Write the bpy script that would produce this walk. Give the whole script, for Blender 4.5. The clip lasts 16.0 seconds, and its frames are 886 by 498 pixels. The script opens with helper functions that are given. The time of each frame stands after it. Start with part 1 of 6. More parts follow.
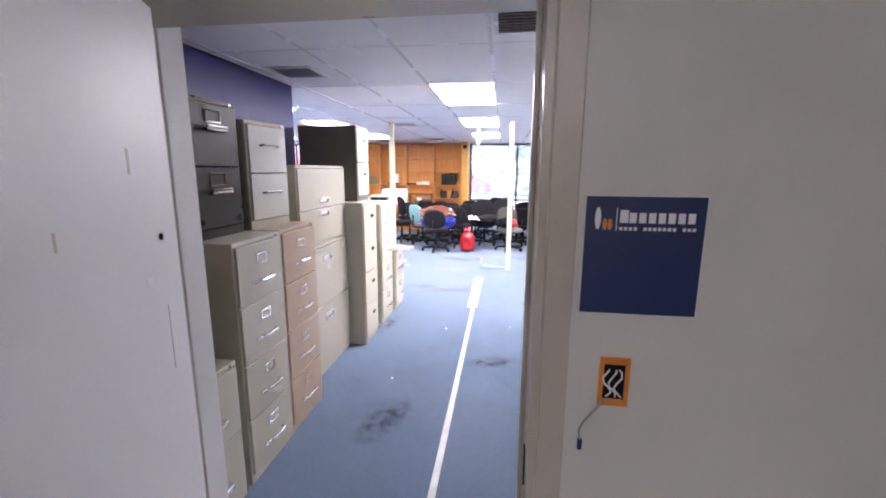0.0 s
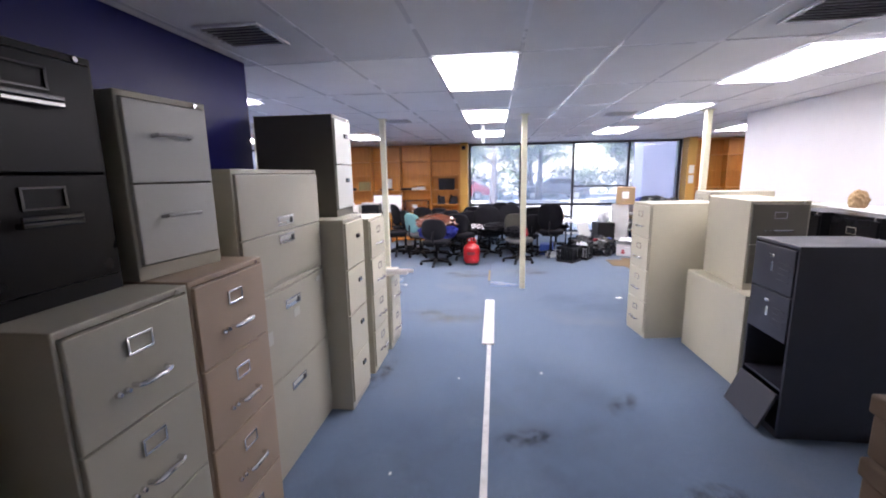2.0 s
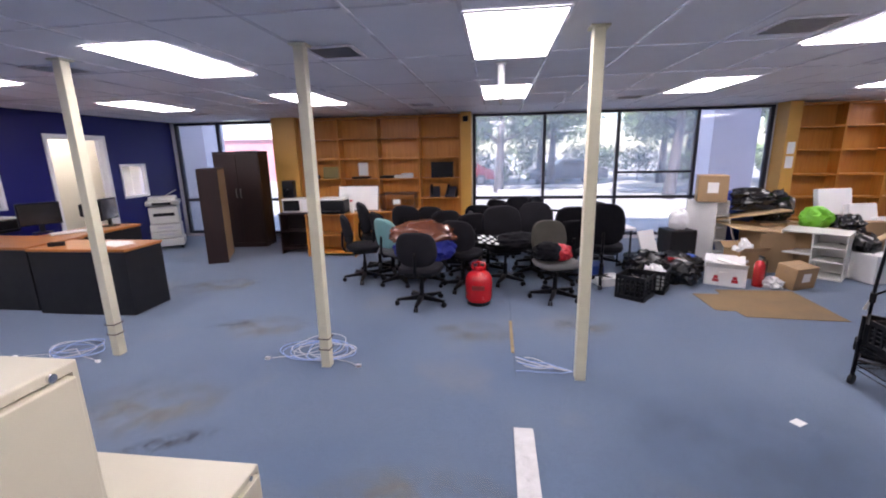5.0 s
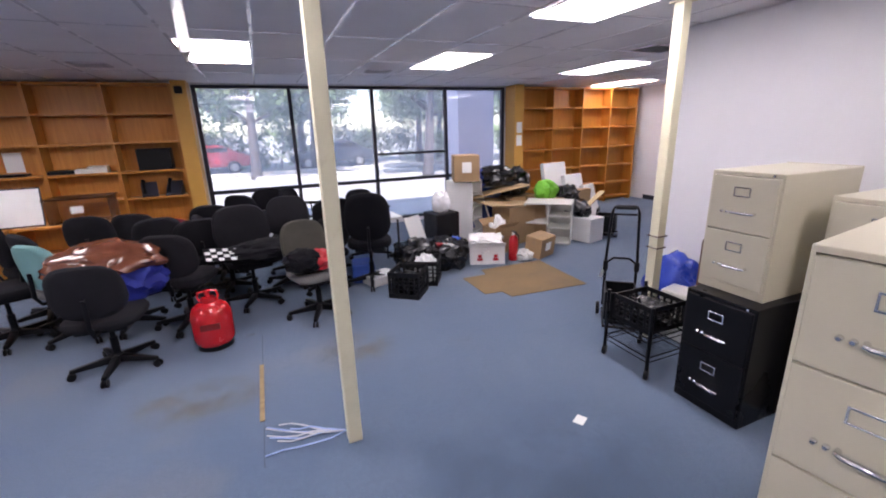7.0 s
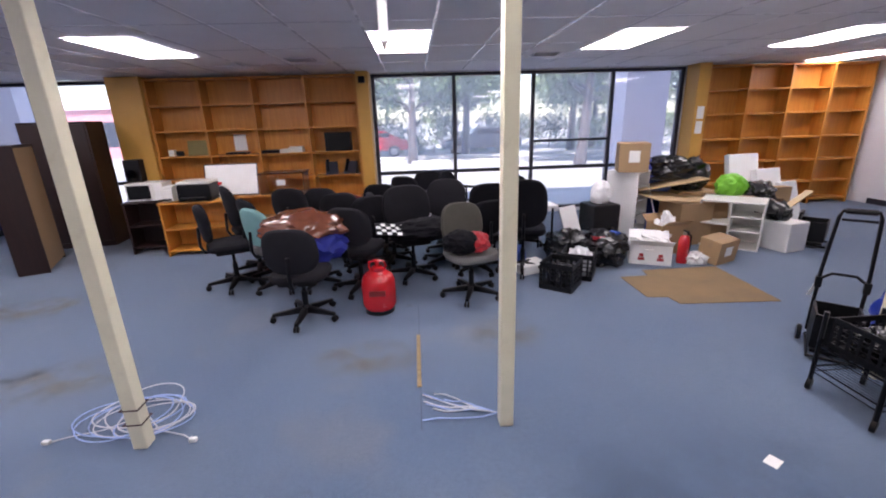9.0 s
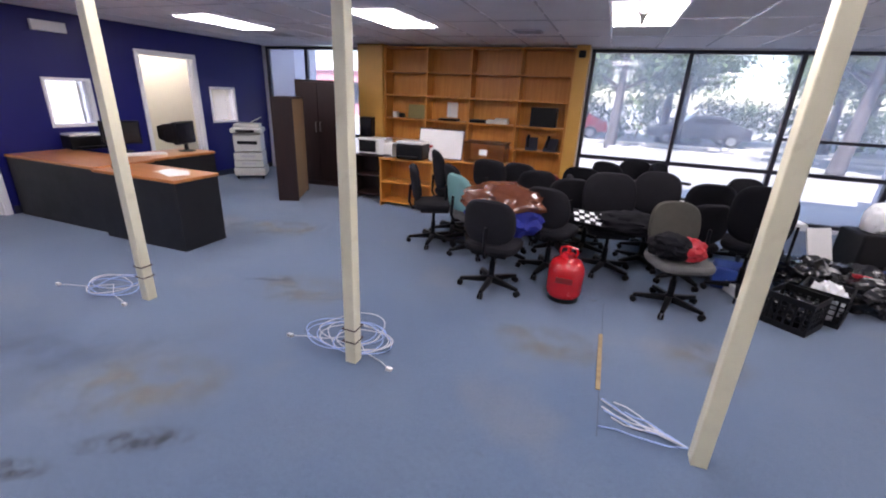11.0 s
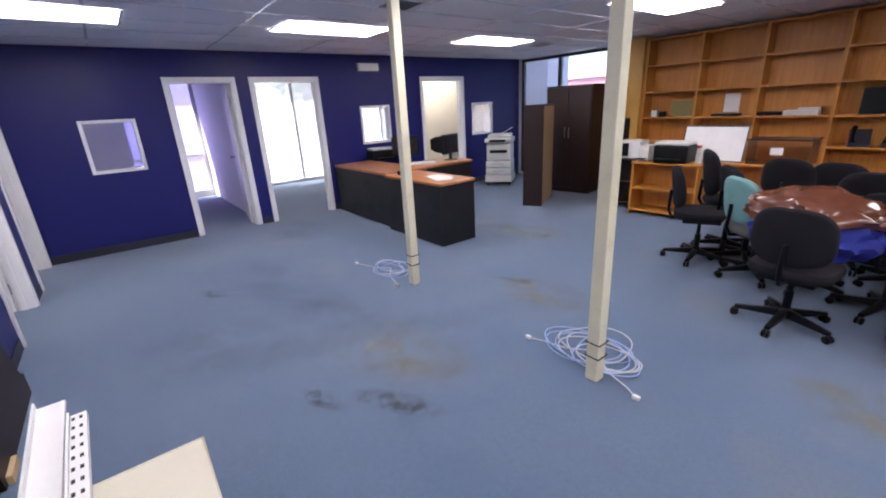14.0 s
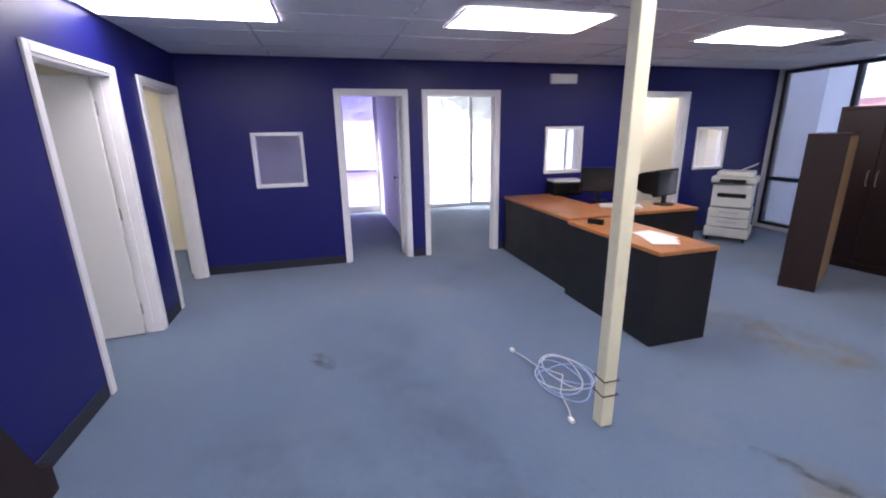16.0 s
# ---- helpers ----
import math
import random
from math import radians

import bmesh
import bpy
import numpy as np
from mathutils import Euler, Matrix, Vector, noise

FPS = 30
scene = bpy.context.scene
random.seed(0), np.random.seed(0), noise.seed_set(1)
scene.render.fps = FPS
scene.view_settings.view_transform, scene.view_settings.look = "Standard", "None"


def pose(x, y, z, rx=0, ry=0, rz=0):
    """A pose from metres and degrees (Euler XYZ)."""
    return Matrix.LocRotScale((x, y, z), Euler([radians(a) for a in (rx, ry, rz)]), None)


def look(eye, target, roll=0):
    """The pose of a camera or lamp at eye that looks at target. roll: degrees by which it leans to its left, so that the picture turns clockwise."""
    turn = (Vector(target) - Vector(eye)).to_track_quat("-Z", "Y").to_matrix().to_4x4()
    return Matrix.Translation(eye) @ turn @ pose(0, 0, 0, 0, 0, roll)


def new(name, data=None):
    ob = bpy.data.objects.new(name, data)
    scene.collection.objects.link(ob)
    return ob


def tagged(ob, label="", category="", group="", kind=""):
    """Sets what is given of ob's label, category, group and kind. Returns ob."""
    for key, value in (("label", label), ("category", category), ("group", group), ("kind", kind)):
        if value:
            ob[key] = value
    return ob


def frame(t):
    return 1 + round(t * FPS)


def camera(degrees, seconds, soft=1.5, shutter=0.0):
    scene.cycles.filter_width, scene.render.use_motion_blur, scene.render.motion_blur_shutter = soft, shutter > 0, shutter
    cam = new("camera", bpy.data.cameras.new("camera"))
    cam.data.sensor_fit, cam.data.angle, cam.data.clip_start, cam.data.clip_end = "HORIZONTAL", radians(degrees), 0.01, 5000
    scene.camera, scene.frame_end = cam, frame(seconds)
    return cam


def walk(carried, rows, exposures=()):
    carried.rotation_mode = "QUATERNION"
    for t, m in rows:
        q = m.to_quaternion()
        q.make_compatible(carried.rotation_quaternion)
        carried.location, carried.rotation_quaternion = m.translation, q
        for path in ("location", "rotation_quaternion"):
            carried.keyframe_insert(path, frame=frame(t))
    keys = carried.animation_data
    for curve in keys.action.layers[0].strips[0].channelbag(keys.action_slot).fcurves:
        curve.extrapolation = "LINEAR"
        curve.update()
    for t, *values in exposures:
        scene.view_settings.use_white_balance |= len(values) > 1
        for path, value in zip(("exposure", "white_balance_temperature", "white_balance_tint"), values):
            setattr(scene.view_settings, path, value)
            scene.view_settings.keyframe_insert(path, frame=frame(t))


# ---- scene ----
cam = camera(93.1, 16.0, soft=2.0)
PATH = [
    (0, (0.224, 0.527, 1.673), (-0.049, 2.473, 1.301), 0.3),
    (0.1, (0.251, 0.516, 1.672), (-0.052, 2.457, 1.3), 0.4),
    (0.5, (0.204, 0.618, 1.671), (-0.132, 2.553, 1.296), 1.1),
    (0.8, (0.165, 0.73, 1.671), (-0.259, 2.648, 1.295), -0.7),
    (1, (0.118, 0.84, 1.67), (-0.268, 2.768, 1.301), -1.6),
    (1.5, (0.037, 1.161, 1.666), (-0.246, 3.108, 1.307), -2.1),
    (2, (-0.037, 1.55, 1.663), (-0.285, 3.502, 1.309), -1.0),
    (2.5, (-0.122, 2.021, 1.674), (-0.297, 3.979, 1.308), -0.5),
    (3, (-0.139, 2.526, 1.652), (-0.4, 4.471, 1.266), -0.6),
    (3.2, (-0.149, 2.73, 1.64), (-0.423, 4.673, 1.252), -0.1),
    (5.3, (-0.283, 4.848, 1.673), (-0.521, 6.778, 1.206), -1.7),
    (5.5, (-0.27, 5.0, 1.67), (-0.43, 6.934, 1.186), -2.2),
    (6, (-0.177, 5.324, 1.656), (0.089, 7.251, 1.192), -3.2),
    (6.5, (-0.005, 5.486, 1.674), (0.532, 7.343, 1.162), -3.2),
    (7, (0.075, 5.521, 1.665), (0.812, 7.298, 1.118), -1.8),
    (7.5, (0.081, 5.535, 1.655), (0.758, 7.326, 1.077), -2.1),
    (8, (0.025, 5.559, 1.645), (0.542, 7.405, 1.078), -2.0),
    (8.5, (-0.028, 5.582, 1.659), (0.302, 7.469, 1.084), -2.1),
    (9, (-0.089, 5.598, 1.646), (0.022, 7.508, 1.065), -1.8),
    (9.5, (-0.151, 5.61, 1.653), (-0.238, 7.516, 1.053), -1.5),
    (10, (-0.212, 5.622, 1.654), (-0.521, 7.503, 1.048), -1.2),
    (10.2, (-0.285, 5.608, 1.667), (-0.657, 7.467, 1.032), 0.5),
    (12.5, (-0.356, 5.602, 1.627), (-1.445, 7.161, 1.009), -2.0),
    (13, (-0.386, 5.59, 1.617), (-1.556, 7.097, 1.016), -1.5),
    (13.5, (-0.425, 5.572, 1.615), (-1.719, 6.97, 1.006), -1.4),
    (14, (-0.484, 5.634, 1.583), (-1.99, 6.781, 0.938), -3.1),
    (14.5, (-0.638, 5.733, 1.573), (-2.22, 6.777, 0.936), 0.6),
    (15, (-0.949, 5.897, 1.596), (-2.644, 6.711, 0.913), -0.2),
    (15.5, (-1.375, 6.093, 1.571), (-3.176, 6.705, 0.952), 1.3),
    (15.8, (-1.635, 6.225, 1.603), (-3.473, 6.75, 1.016), 0.3),
    (16, (-1.857, 6.261, 1.6), (-3.719, 6.757, 1.064), -1.0),
]
walk(cam, [(t, look(eye, target, roll)) for t, eye, target, roll in PATH], [(0, 3.55, 6500, 16), (0.6, 3.3, 6500, 16), (1.3, 2.85, 6500, 16), (2.0, 2.4, 6500, 15), (3.2, 1.95, 6500, 15), (5.3, 1.72, 6700, 18), (10.0, 1.72, 6700, 18), (12.5, 1.75, 6500, 15), (16, 1.75, 6500, 15)])

# ---- world, sun and exposure ----
world = bpy.data.worlds.new("world")
scene.world = world
world.use_nodes = True
wn = world.node_tree
sky = wn.nodes.new("ShaderNodeTexSky")
sky.sky_type, sky.sun_disc = "NISHITA", False
sky.sun_elevation, sky.sun_rotation = radians(48), radians(200)
wn.links.new(sky.outputs[0], wn.nodes["Background"].inputs[0])
wn.nodes["Background"].inputs[1].default_value = 0.15
sun_lamp = bpy.data.lights.new("sun", "SUN")
sun_lamp.energy, sun_lamp.angle, sun_lamp.color = 5.0, radians(0.6), (1.0, 0.95, 0.88)
sun = new("sun", sun_lamp)
sun.matrix_world = look((0, 0, 30), (0 + 10.0, 26.0, 0))
CEIL = 2.44
PANEL = 4.6         # radiance of a lit ceiling panel


# ---- materials ----
def shader(name, rough=0.5, metal=0.0):
    m = bpy.data.materials.new(name)
    m.use_nodes = True
    b = m.node_tree.nodes["Principled BSDF"]
    b.inputs["Roughness"].default_value, b.inputs["Metallic"].default_value = rough, metal
    return m, m.node_tree, b


def noise_of(nt, scale, detail=4.0, rough=0.6, coord="Object"):
    tc = nt.nodes.new("ShaderNodeTexCoord")
    n = nt.nodes.new("ShaderNodeTexNoise")
    n.inputs["Scale"].default_value, n.inputs["Detail"].default_value, n.inputs["Roughness"].default_value = scale, detail, rough
    nt.links.new(tc.outputs[coord], n.inputs["Vector"])
    return n


def ramp_of(nt, source, a, b, lo=0.0, hi=1.0):
    r = nt.nodes.new("ShaderNodeMapRange")
    r.inputs["From Min"].default_value, r.inputs["From Max"].default_value = a, b
    r.inputs["To Min"].default_value, r.inputs["To Max"].default_value = lo, hi
    nt.links.new(source, r.inputs["Value"])
    return r.outputs["Result"]


def mix_of(nt, fac, a, b, mode="MIX"):
    x = nt.nodes.new("ShaderNodeMix")
    x.data_type, x.blend_type = "RGBA", mode
    for socket, v in ((x.inputs["Factor"], fac), (x.inputs["A"], a), (x.inputs["B"], b)):
        if isinstance(v, (int, float)):
            socket.default_value = v
        elif isinstance(v, tuple):
            socket.default_value = (*v[:3], 1)
        else:
            nt.links.new(v, socket)
    return x.outputs["Result"]


def bump_of(nt, b, height, strength, distance=0.002):
    u = nt.nodes.new("ShaderNodeBump")
    u.inputs["Strength"].default_value, u.inputs["Distance"].default_value = strength, distance
    nt.links.new(height, u.inputs["Height"])
    nt.links.new(u.outputs[0], b.inputs["Normal"])


def worn(name, col, rough=0.5, metal=0.0, var=0.12, scale=3.0, fine=120.0, bump=0.15, dirt=None, coat=0.0, spec=0.5):
    """A surface with broad unevenness, fine grain and slightly uneven gloss."""
    m, nt, b = shader(name, rough, metal)
    n1, n2 = noise_of(nt, scale, 5), noise_of(nt, fine, 2)
    dark = tuple(c * (1 - var) for c in col)
    lite = tuple(min(1, c * (1 + var * 0.6)) for c in col)
    c1 = mix_of(nt, ramp_of(nt, n1.outputs["Fac"], 0.3, 0.7), dark, lite)
    c2 = mix_of(nt, ramp_of(nt, n2.outputs["Fac"], 0.35, 0.65, 0, var * 0.5), c1, tuple(c * 0.6 for c in col))
    if dirt:
        n3 = noise_of(nt, scale * 1.7, 8, 0.7)
        c2 = mix_of(nt, ramp_of(nt, n3.outputs["Fac"], 0.56, 0.75, 0, 0.6), c2, dirt)
    nt.links.new(c2, b.inputs["Base Color"])
    nt.links.new(ramp_of(nt, n1.outputs["Fac"], 0.3, 0.7, max(0.03, rough - 0.08), min(1, rough + 0.08)), b.inputs["Roughness"])
    b.inputs["Coat Weight"].default_value = coat
    b.inputs["Specular IOR Level"].default_value = spec
    if bump:
        bump_of(nt, b, n2.outputs["Fac"], bump)
    return m


def wood(name, a, c, rough=0.4, scale=2.0, axis="Z"):
    m, nt, b = shader(name, rough)
    tc, mp = nt.nodes.new("ShaderNodeTexCoord"), nt.nodes.new("ShaderNodeMapping")
    s = [18.0, 18.0, 18.0]
    s["XYZ".index(axis)] = 1.2
    mp.inputs["Scale"].default_value = s
    nt.links.new(tc.outputs["Object"], mp.inputs["Vector"])
    n = nt.nodes.new("ShaderNodeTexNoise")
    n.inputs["Scale"].default_value, n.inputs["Detail"].default_value, n.inputs["Distortion"].default_value = scale, 6, 0.6
    nt.links.new(mp.outputs[0], n.inputs["Vector"])
    big = noise_of(nt, 1.3, 3)
    col = mix_of(nt, ramp_of(nt, n.outputs["Fac"], 0.3, 0.7), a, c)
    oi = nt.nodes.new("ShaderNodeObjectInfo")
    col = mix_of(nt, ramp_of(nt, big.outputs["Fac"], 0.35, 0.7, 0, 0.35), col, tuple(v * 0.72 for v in a))
    col = mix_of(nt, ramp_of(nt, oi.outputs["Random"], 0, 1, 0, 0.18), col, tuple(v * 0.8 for v in c))
    nt.links.new(col, b.inputs["Base Color"])
    bump_of(nt, b, n.outputs["Fac"], 0.12, 0.001)
    return m


def glowing(name, col, strength):
    m, nt, b = shader(name, 0.5)
    b.inputs["Base Color"].default_value = (0.8, 0.8, 0.8, 1)
    b.inputs["Emission Color"].default_value, b.inputs["Emission Strength"].default_value = (*col, 1), strength
    return m


def glass(name, col=(0.93, 0.95, 1.0), rough=0.0):
    m, nt, b = shader(name, rough)
    b.inputs["Base Color"].default_value = (*col, 1)
    b.inputs["Transmission Weight"].default_value, b.inputs["IOR"].default_value = 1.0, 1.45
    return m


def hazy_glass(name="hazy window glass", tint=(0.80, 0.85, 1.0), lo=0.17, hi=0.25, base=(0.93, 0.94, 1.0)):
    """Clear glass with an added film scattering daylight, to put veiling haze into panes."""
    m = glass(name, base)
    nt = m.node_tree
    out, b = nt.nodes["Material Output"], nt.nodes["Principled BSDF"]
    film, mix = nt.nodes.new("ShaderNodeBsdfTranslucent"), nt.nodes.new("ShaderNodeMixShader")
    film.inputs["Color"].default_value = (*tint, 1)
    nt.links.new(ramp_of(nt, noise_of(nt, 1.5, 5).outputs["Fac"], 0.3, 0.7, lo, hi), mix.inputs[0])
    nt.links.new(b.outputs[0], mix.inputs[1])
    nt.links.new(film.outputs[0], mix.inputs[2])
    nt.links.new(mix.outputs[0], out.inputs["Surface"])
    return m


def carpet_material():
    m, nt, b = shader("blue carpet", 0.95)
    big, mid, fine = noise_of(nt, 0.55, 4), noise_of(nt, 3.2, 6, 0.65), noise_of(nt, 420, 2)
    col = mix_of(nt, ramp_of(nt, big.outputs["Fac"], 0.35, 0.68), (0.098, 0.152, 0.245), (0.140, 0.192, 0.272))
    col = mix_of(nt, ramp_of(nt, mid.outputs["Fac"], 0.5, 0.78, 0, 0.5), col, (0.105, 0.14, 0.215))
    wide = noise_of(nt, 0.9, 3, 0.55)
    col = mix_of(nt, ramp_of(nt, wide.outputs["Fac"], 0.58, 0.74, 0, 0.45), col, (0.24, 0.235, 0.225))
    spot = noise_of(nt, 1.7, 5, 0.7)
    col = mix_of(nt, ramp_of(nt, spot.outputs["Fac"], 0.66, 0.72, 0, 0.6), col, (0.07, 0.075, 0.085))
    nap = noise_of(nt, 38, 4, 0.7)
    col = mix_of(nt, ramp_of(nt, nap.outputs["Fac"], 0.42, 0.72, 0, 0.32), col, (0.06, 0.085, 0.135))
    col = mix_of(nt, ramp_of(nt, fine.outputs["Fac"], 0.3, 0.7, 0, 0.45), col, (0.045, 0.07, 0.12))
    nt.links.new(col, b.inputs["Base Color"])
    b.inputs["Specular IOR Level"].default_value = 0.15
    b.inputs["Sheen Weight"].default_value = 0.25
    bump_of(nt, b, fine.outputs["Fac"], 0.6, 0.004)
    return m


CARPET = carpet_material()
NAVY = worn("navy wall paint", (0.011, 0.012, 0.125), 0.40, var=0.12, scale=1.2, fine=220, bump=0.25, spec=0.32)
WHITE_WALL = worn("white wall paint", (0.74, 0.73, 0.76), 0.6, var=0.05, scale=1.0, fine=240, bump=0.2)
HALL_WALL = worn("cream hall wall paint", (0.62, 0.59, 0.53), 0.45, var=0.05, scale=1.1, fine=200, bump=0.25)
CREAM_WALL = worn("cream room wall paint", (0.72, 0.66, 0.48), 0.6, var=0.06, scale=1.0, bump=0.2)
DARK_WAINSCOT = worn("brown wainscot", (0.07, 0.055, 0.04), 0.5, var=0.2)
TRIM = worn("white trim paint", (0.78, 0.77, 0.78), 0.35, var=0.05, scale=4, bump=0.1)
HALL_TRIM = worn("putty trim paint", (0.50, 0.45, 0.37), 0.35, var=0.08, scale=3, bump=0.12)
DOOR_PAINT = worn("white door paint", (0.72, 0.71, 0.70), 0.45, var=0.04, scale=1.5, bump=0.12)
BASE_RUBBER = worn("dark rubber baseboard", (0.02, 0.022, 0.035), 0.5, var=0.15)
TILE = worn("white ceiling tile", (0.80, 0.79, 0.82), 0.9, var=0.05, scale=1.6, fine=160, bump=0.6)
GRID = worn("white ceiling grid metal", (0.82, 0.81, 0.86), 0.25, var=0.03)
PANEL_GLOW = glowing("lit acrylic diffuser", (0.985, 0.955, 1.0), PANEL)
GOLD = worn("gold painted board", (0.66, 0.36, 0.075), 0.42, var=0.1, scale=1.5)
SHELF = wood("orange maple shelf wood", (0.50, 0.19, 0.028), (0.63, 0.275, 0.048), 0.42, 1.6, "Z")
POLE = worn("cream painted pole", (0.72, 0.68, 0.50), 0.4, var=0.06, scale=6, dirt=(0.58, 0.52, 0.36))
FRAME_DARK = worn("dark bronze window frame", (0.03, 0.03, 0.045), 0.4, 0.3, var=0.15)
GLASS = hazy_glass()
BLACK_METAL = worn("black painted metal", (0.006, 0.006, 0.008), 0.30, 0.0, var=0.12, scale=1.0, bump=0.05, spec=0.2)
CHROME = worn("chrome", (0.75, 0.75, 0.77), 0.18, 1.0, var=0.1, scale=12, bump=0)


# ---- building helpers ----
def box(bm, x0, y0, z0, x1, y1, z1, m=None):
    """Adds a box between two corners to bm."""
    v = [Vector((x, y, z)) for z in (z0, z1) for y in (y0, y1) for x in (x0, x1)]
    v = [bm.verts.new(m @ p if m else p) for p in v]
    for f in ((0, 2, 3, 1), (4, 5, 7, 6), (0, 1, 5, 4), (2, 6, 7, 3), (0, 4, 6, 2), (1, 3, 7, 5)):
        bm.faces.new([v[i] for i in f])
    return bm


def boxes(*rows, bevel=0.0, m=None, seg=2):
    bm = bmesh.new()
    for r in rows:
        box(bm, *r, m=m)
    if bevel:
        bmesh.ops.bevel(bm, geom=bm.edges[:], offset=bevel, segments=seg, affect="EDGES", profile=0.5)
    return bm


def tube(bm, points, radius, sides=8, closed=False, caps=True):
    """A round bar along points; radius may be a list."""
    pts = [Vector(p) for p in points]
    n, rings, up = len(pts), [], None
    for i, p in enumerate(pts):
        a = pts[(i - 1) % n] if closed or i else p
        b = pts[(i + 1) % n] if closed or i < n - 1 else p
        d = (b - a).normalized()
        if up is None:
            up = Vector((0, 0, 1)) if abs(d.z) < 0.9 else Vector((1, 0, 0))
        u = (up - d * up.dot(d)).normalized()
        up = u
        w = d.cross(u)
        r = radius[i] if isinstance(radius, (list, tuple)) else radius
        rings.append([bm.verts.new(p + r * (math.cos(2 * math.pi * k / sides) * u + math.sin(2 * math.pi * k / sides) * w)) for k in range(sides)])
    for i in range(n if closed else n - 1):
        q, s = rings[i], rings[(i + 1) % n]
        for k in range(sides):
            bm.faces.new((q[k], q[(k + 1) % sides], s[(k + 1) % sides], s[k]))
    if caps and not closed:
        bm.faces.new(rings[0][::-1])
        bm.faces.new(rings[-1])
    return bm


def turned(bm, profile, sides=24, m=None):
    """A body of revolution about z: profile of (radius, z)."""
    rings = []
    for r, z in profile:
        rings.append([bm.verts.new((m or Matrix()) @ Vector((r * math.cos(2 * math.pi * k / sides), r * math.sin(2 * math.pi * k / sides), z))) for k in range(sides)])
    for a, b in zip(rings, rings[1:]):
        for k in range(sides):
            bm.faces.new((a[k], a[(k + 1) % sides], b[(k + 1) % sides], b[k]))
    bm.faces.new(rings[0][::-1])
    bm.faces.new(rings[-1])
    return bm


def mesh_of(name, bm, material, smooth=False):
    bmesh.ops.recalc_face_normals(bm, faces=bm.faces[:])
    me = bpy.data.meshes.new(name)
    bm.to_mesh(me)
    bm.free()
    me.materials.append(material)
    if smooth:
        me.shade_smooth()
        me.set_sharp_from_angle(angle=radians(40))
    return me


def part(name, bm, material, parent, label="", smooth=False, m=None):
    ob = new(name, mesh_of(name, bm, material, smooth))
    ob.parent = parent
    if m:
        ob.matrix_basis = m
    return tagged(ob, label)


def thing(name, m, label, category, group="", kind=""):
    ob = new(name)
    ob.empty_display_size = 0.1
    ob.matrix_basis = m
    return tagged(ob, label, category, group, kind)


def solid(name, bm, material, label, category, group="", kind="", m=None, smooth=False):
    ob = new(name, mesh_of(name, bm, material, smooth))
    if m:
        ob.matrix_basis = m
    return tagged(ob, label, category, group, kind)


def setting(name, bm, material, label, category):
    return solid(name, bm, material, label, category, kind="structure")


def wall_with_holes(name, axis, at, thick, a, b, z0, z1, holes, material, label):
    """A wall along the other axis from a to b, its room face at `at`, going `thick` away; holes: (from, to, low, high)."""
    cuts = sorted({a, b, *[h[0] for h in holes], *[h[1] for h in holes]})
    bm = bmesh.new()
    for s, e in zip(cuts, cuts[1:]):
        spans, here = [], sorted([h for h in holes if h[0] <= s + 1e-6 and h[1] >= e - 1e-6], key=lambda h: h[2])
        low = z0
        for h in here:
            if h[2] > low + 1e-6:
                spans.append((low, h[2]))
            low = h[3]
        if z1 > low + 1e-6:
            spans.append((low, z1))
        for lo, hi in spans:
            p, q = sorted((at, at + thick))
            if axis == "x":
                box(bm, p, s, lo, q, e, hi)
            else:
                box(bm, s, p, lo, e, q, hi)
    bmesh.ops.remove_doubles(bm, verts=bm.verts[:], dist=1e-5)
    return setting(name, bm, material, label, "wall")


# ---- the large structure ----
WX, EX, NY = -7.185, 8.03, 13.07          # west, east and north room faces
EY0, EY1 = 1.40, 1.62                     # entrance wall, both faces
setting("floor", boxes((-11.0, -2.2, -0.12, 8.2, 13.2, 0.0)), CARPET, "worn blue office carpet with brown stains", "carpet floor")


def ceiling():
    """Lay-in tiles of 0.61 by 1.22 m in a metal grid, lit panels left open."""
    bm = bmesh.new()
    gx, gy, sx, sy = -0.486, 4.53, 0.61, 1.22
    box(bm, -11.0, -2.2, CEIL + 0.03, 8.2, 13.2, CEIL + 0.12)
    for i in range(-12, 15):
        for j in range(-6, 8):
            x, y = gx + i * sx, gy + j * sy
            drop = random.uniform(-0.004, 0.003)
            if x + sx < -7.2 or x > 8.1 or y + sy < 1.5 or y > 13.1:
                continue
            box(bm, max(x, WX) + 0.011, max(y, 1.5) + 0.011, CEIL + 0.003 + drop, min(x + sx, 8.08) - 0.011, min(y + sy, 13.1) - 0.011, CEIL + 0.028)
    setting("ceiling", bm, TILE, "white lay-in acoustic ceiling tiles", "ceiling")
    bm = bmesh.new()
    for i in range(-11, 15):
        x = gx + i * sx
        if WX < x < EX:
            box(bm, x - 0.012, EY1, CEIL - 0.002, x + 0.012, NY, CEIL + 0.012)
    for j in range(-2, 8):
        y = gy + j * sy
        if EY1 < y < NY:
            for i in range(-12, 15):
                x = gx + i * sx
                box(bm, max(x + 0.012, WX), y - 0.012, CEIL - 0.001, min(x + sx - 0.012, EX), y + 0.012, CEIL + 0.012)
    setting("ceiling_grid", bm, GRID, "white metal grid of the suspended ceiling", "ceiling grid")


# centres of the lit panels, on the tile grid
LAMPS = [(-0.181, 5.14), (-0.181, 7.74), (-0.181, 10.4), (2.26, 5.30), (2.30, 7.80), (2.26, 10.45), (4.75, 10.6), (6.85, 12.3),
         (-2.82, 5.4), (-2.82, 7.95), (-2.82, 10.43), (-5.35, 10.47), (-5.25, 7.89), (-5.33, 5.40)]
ceiling()


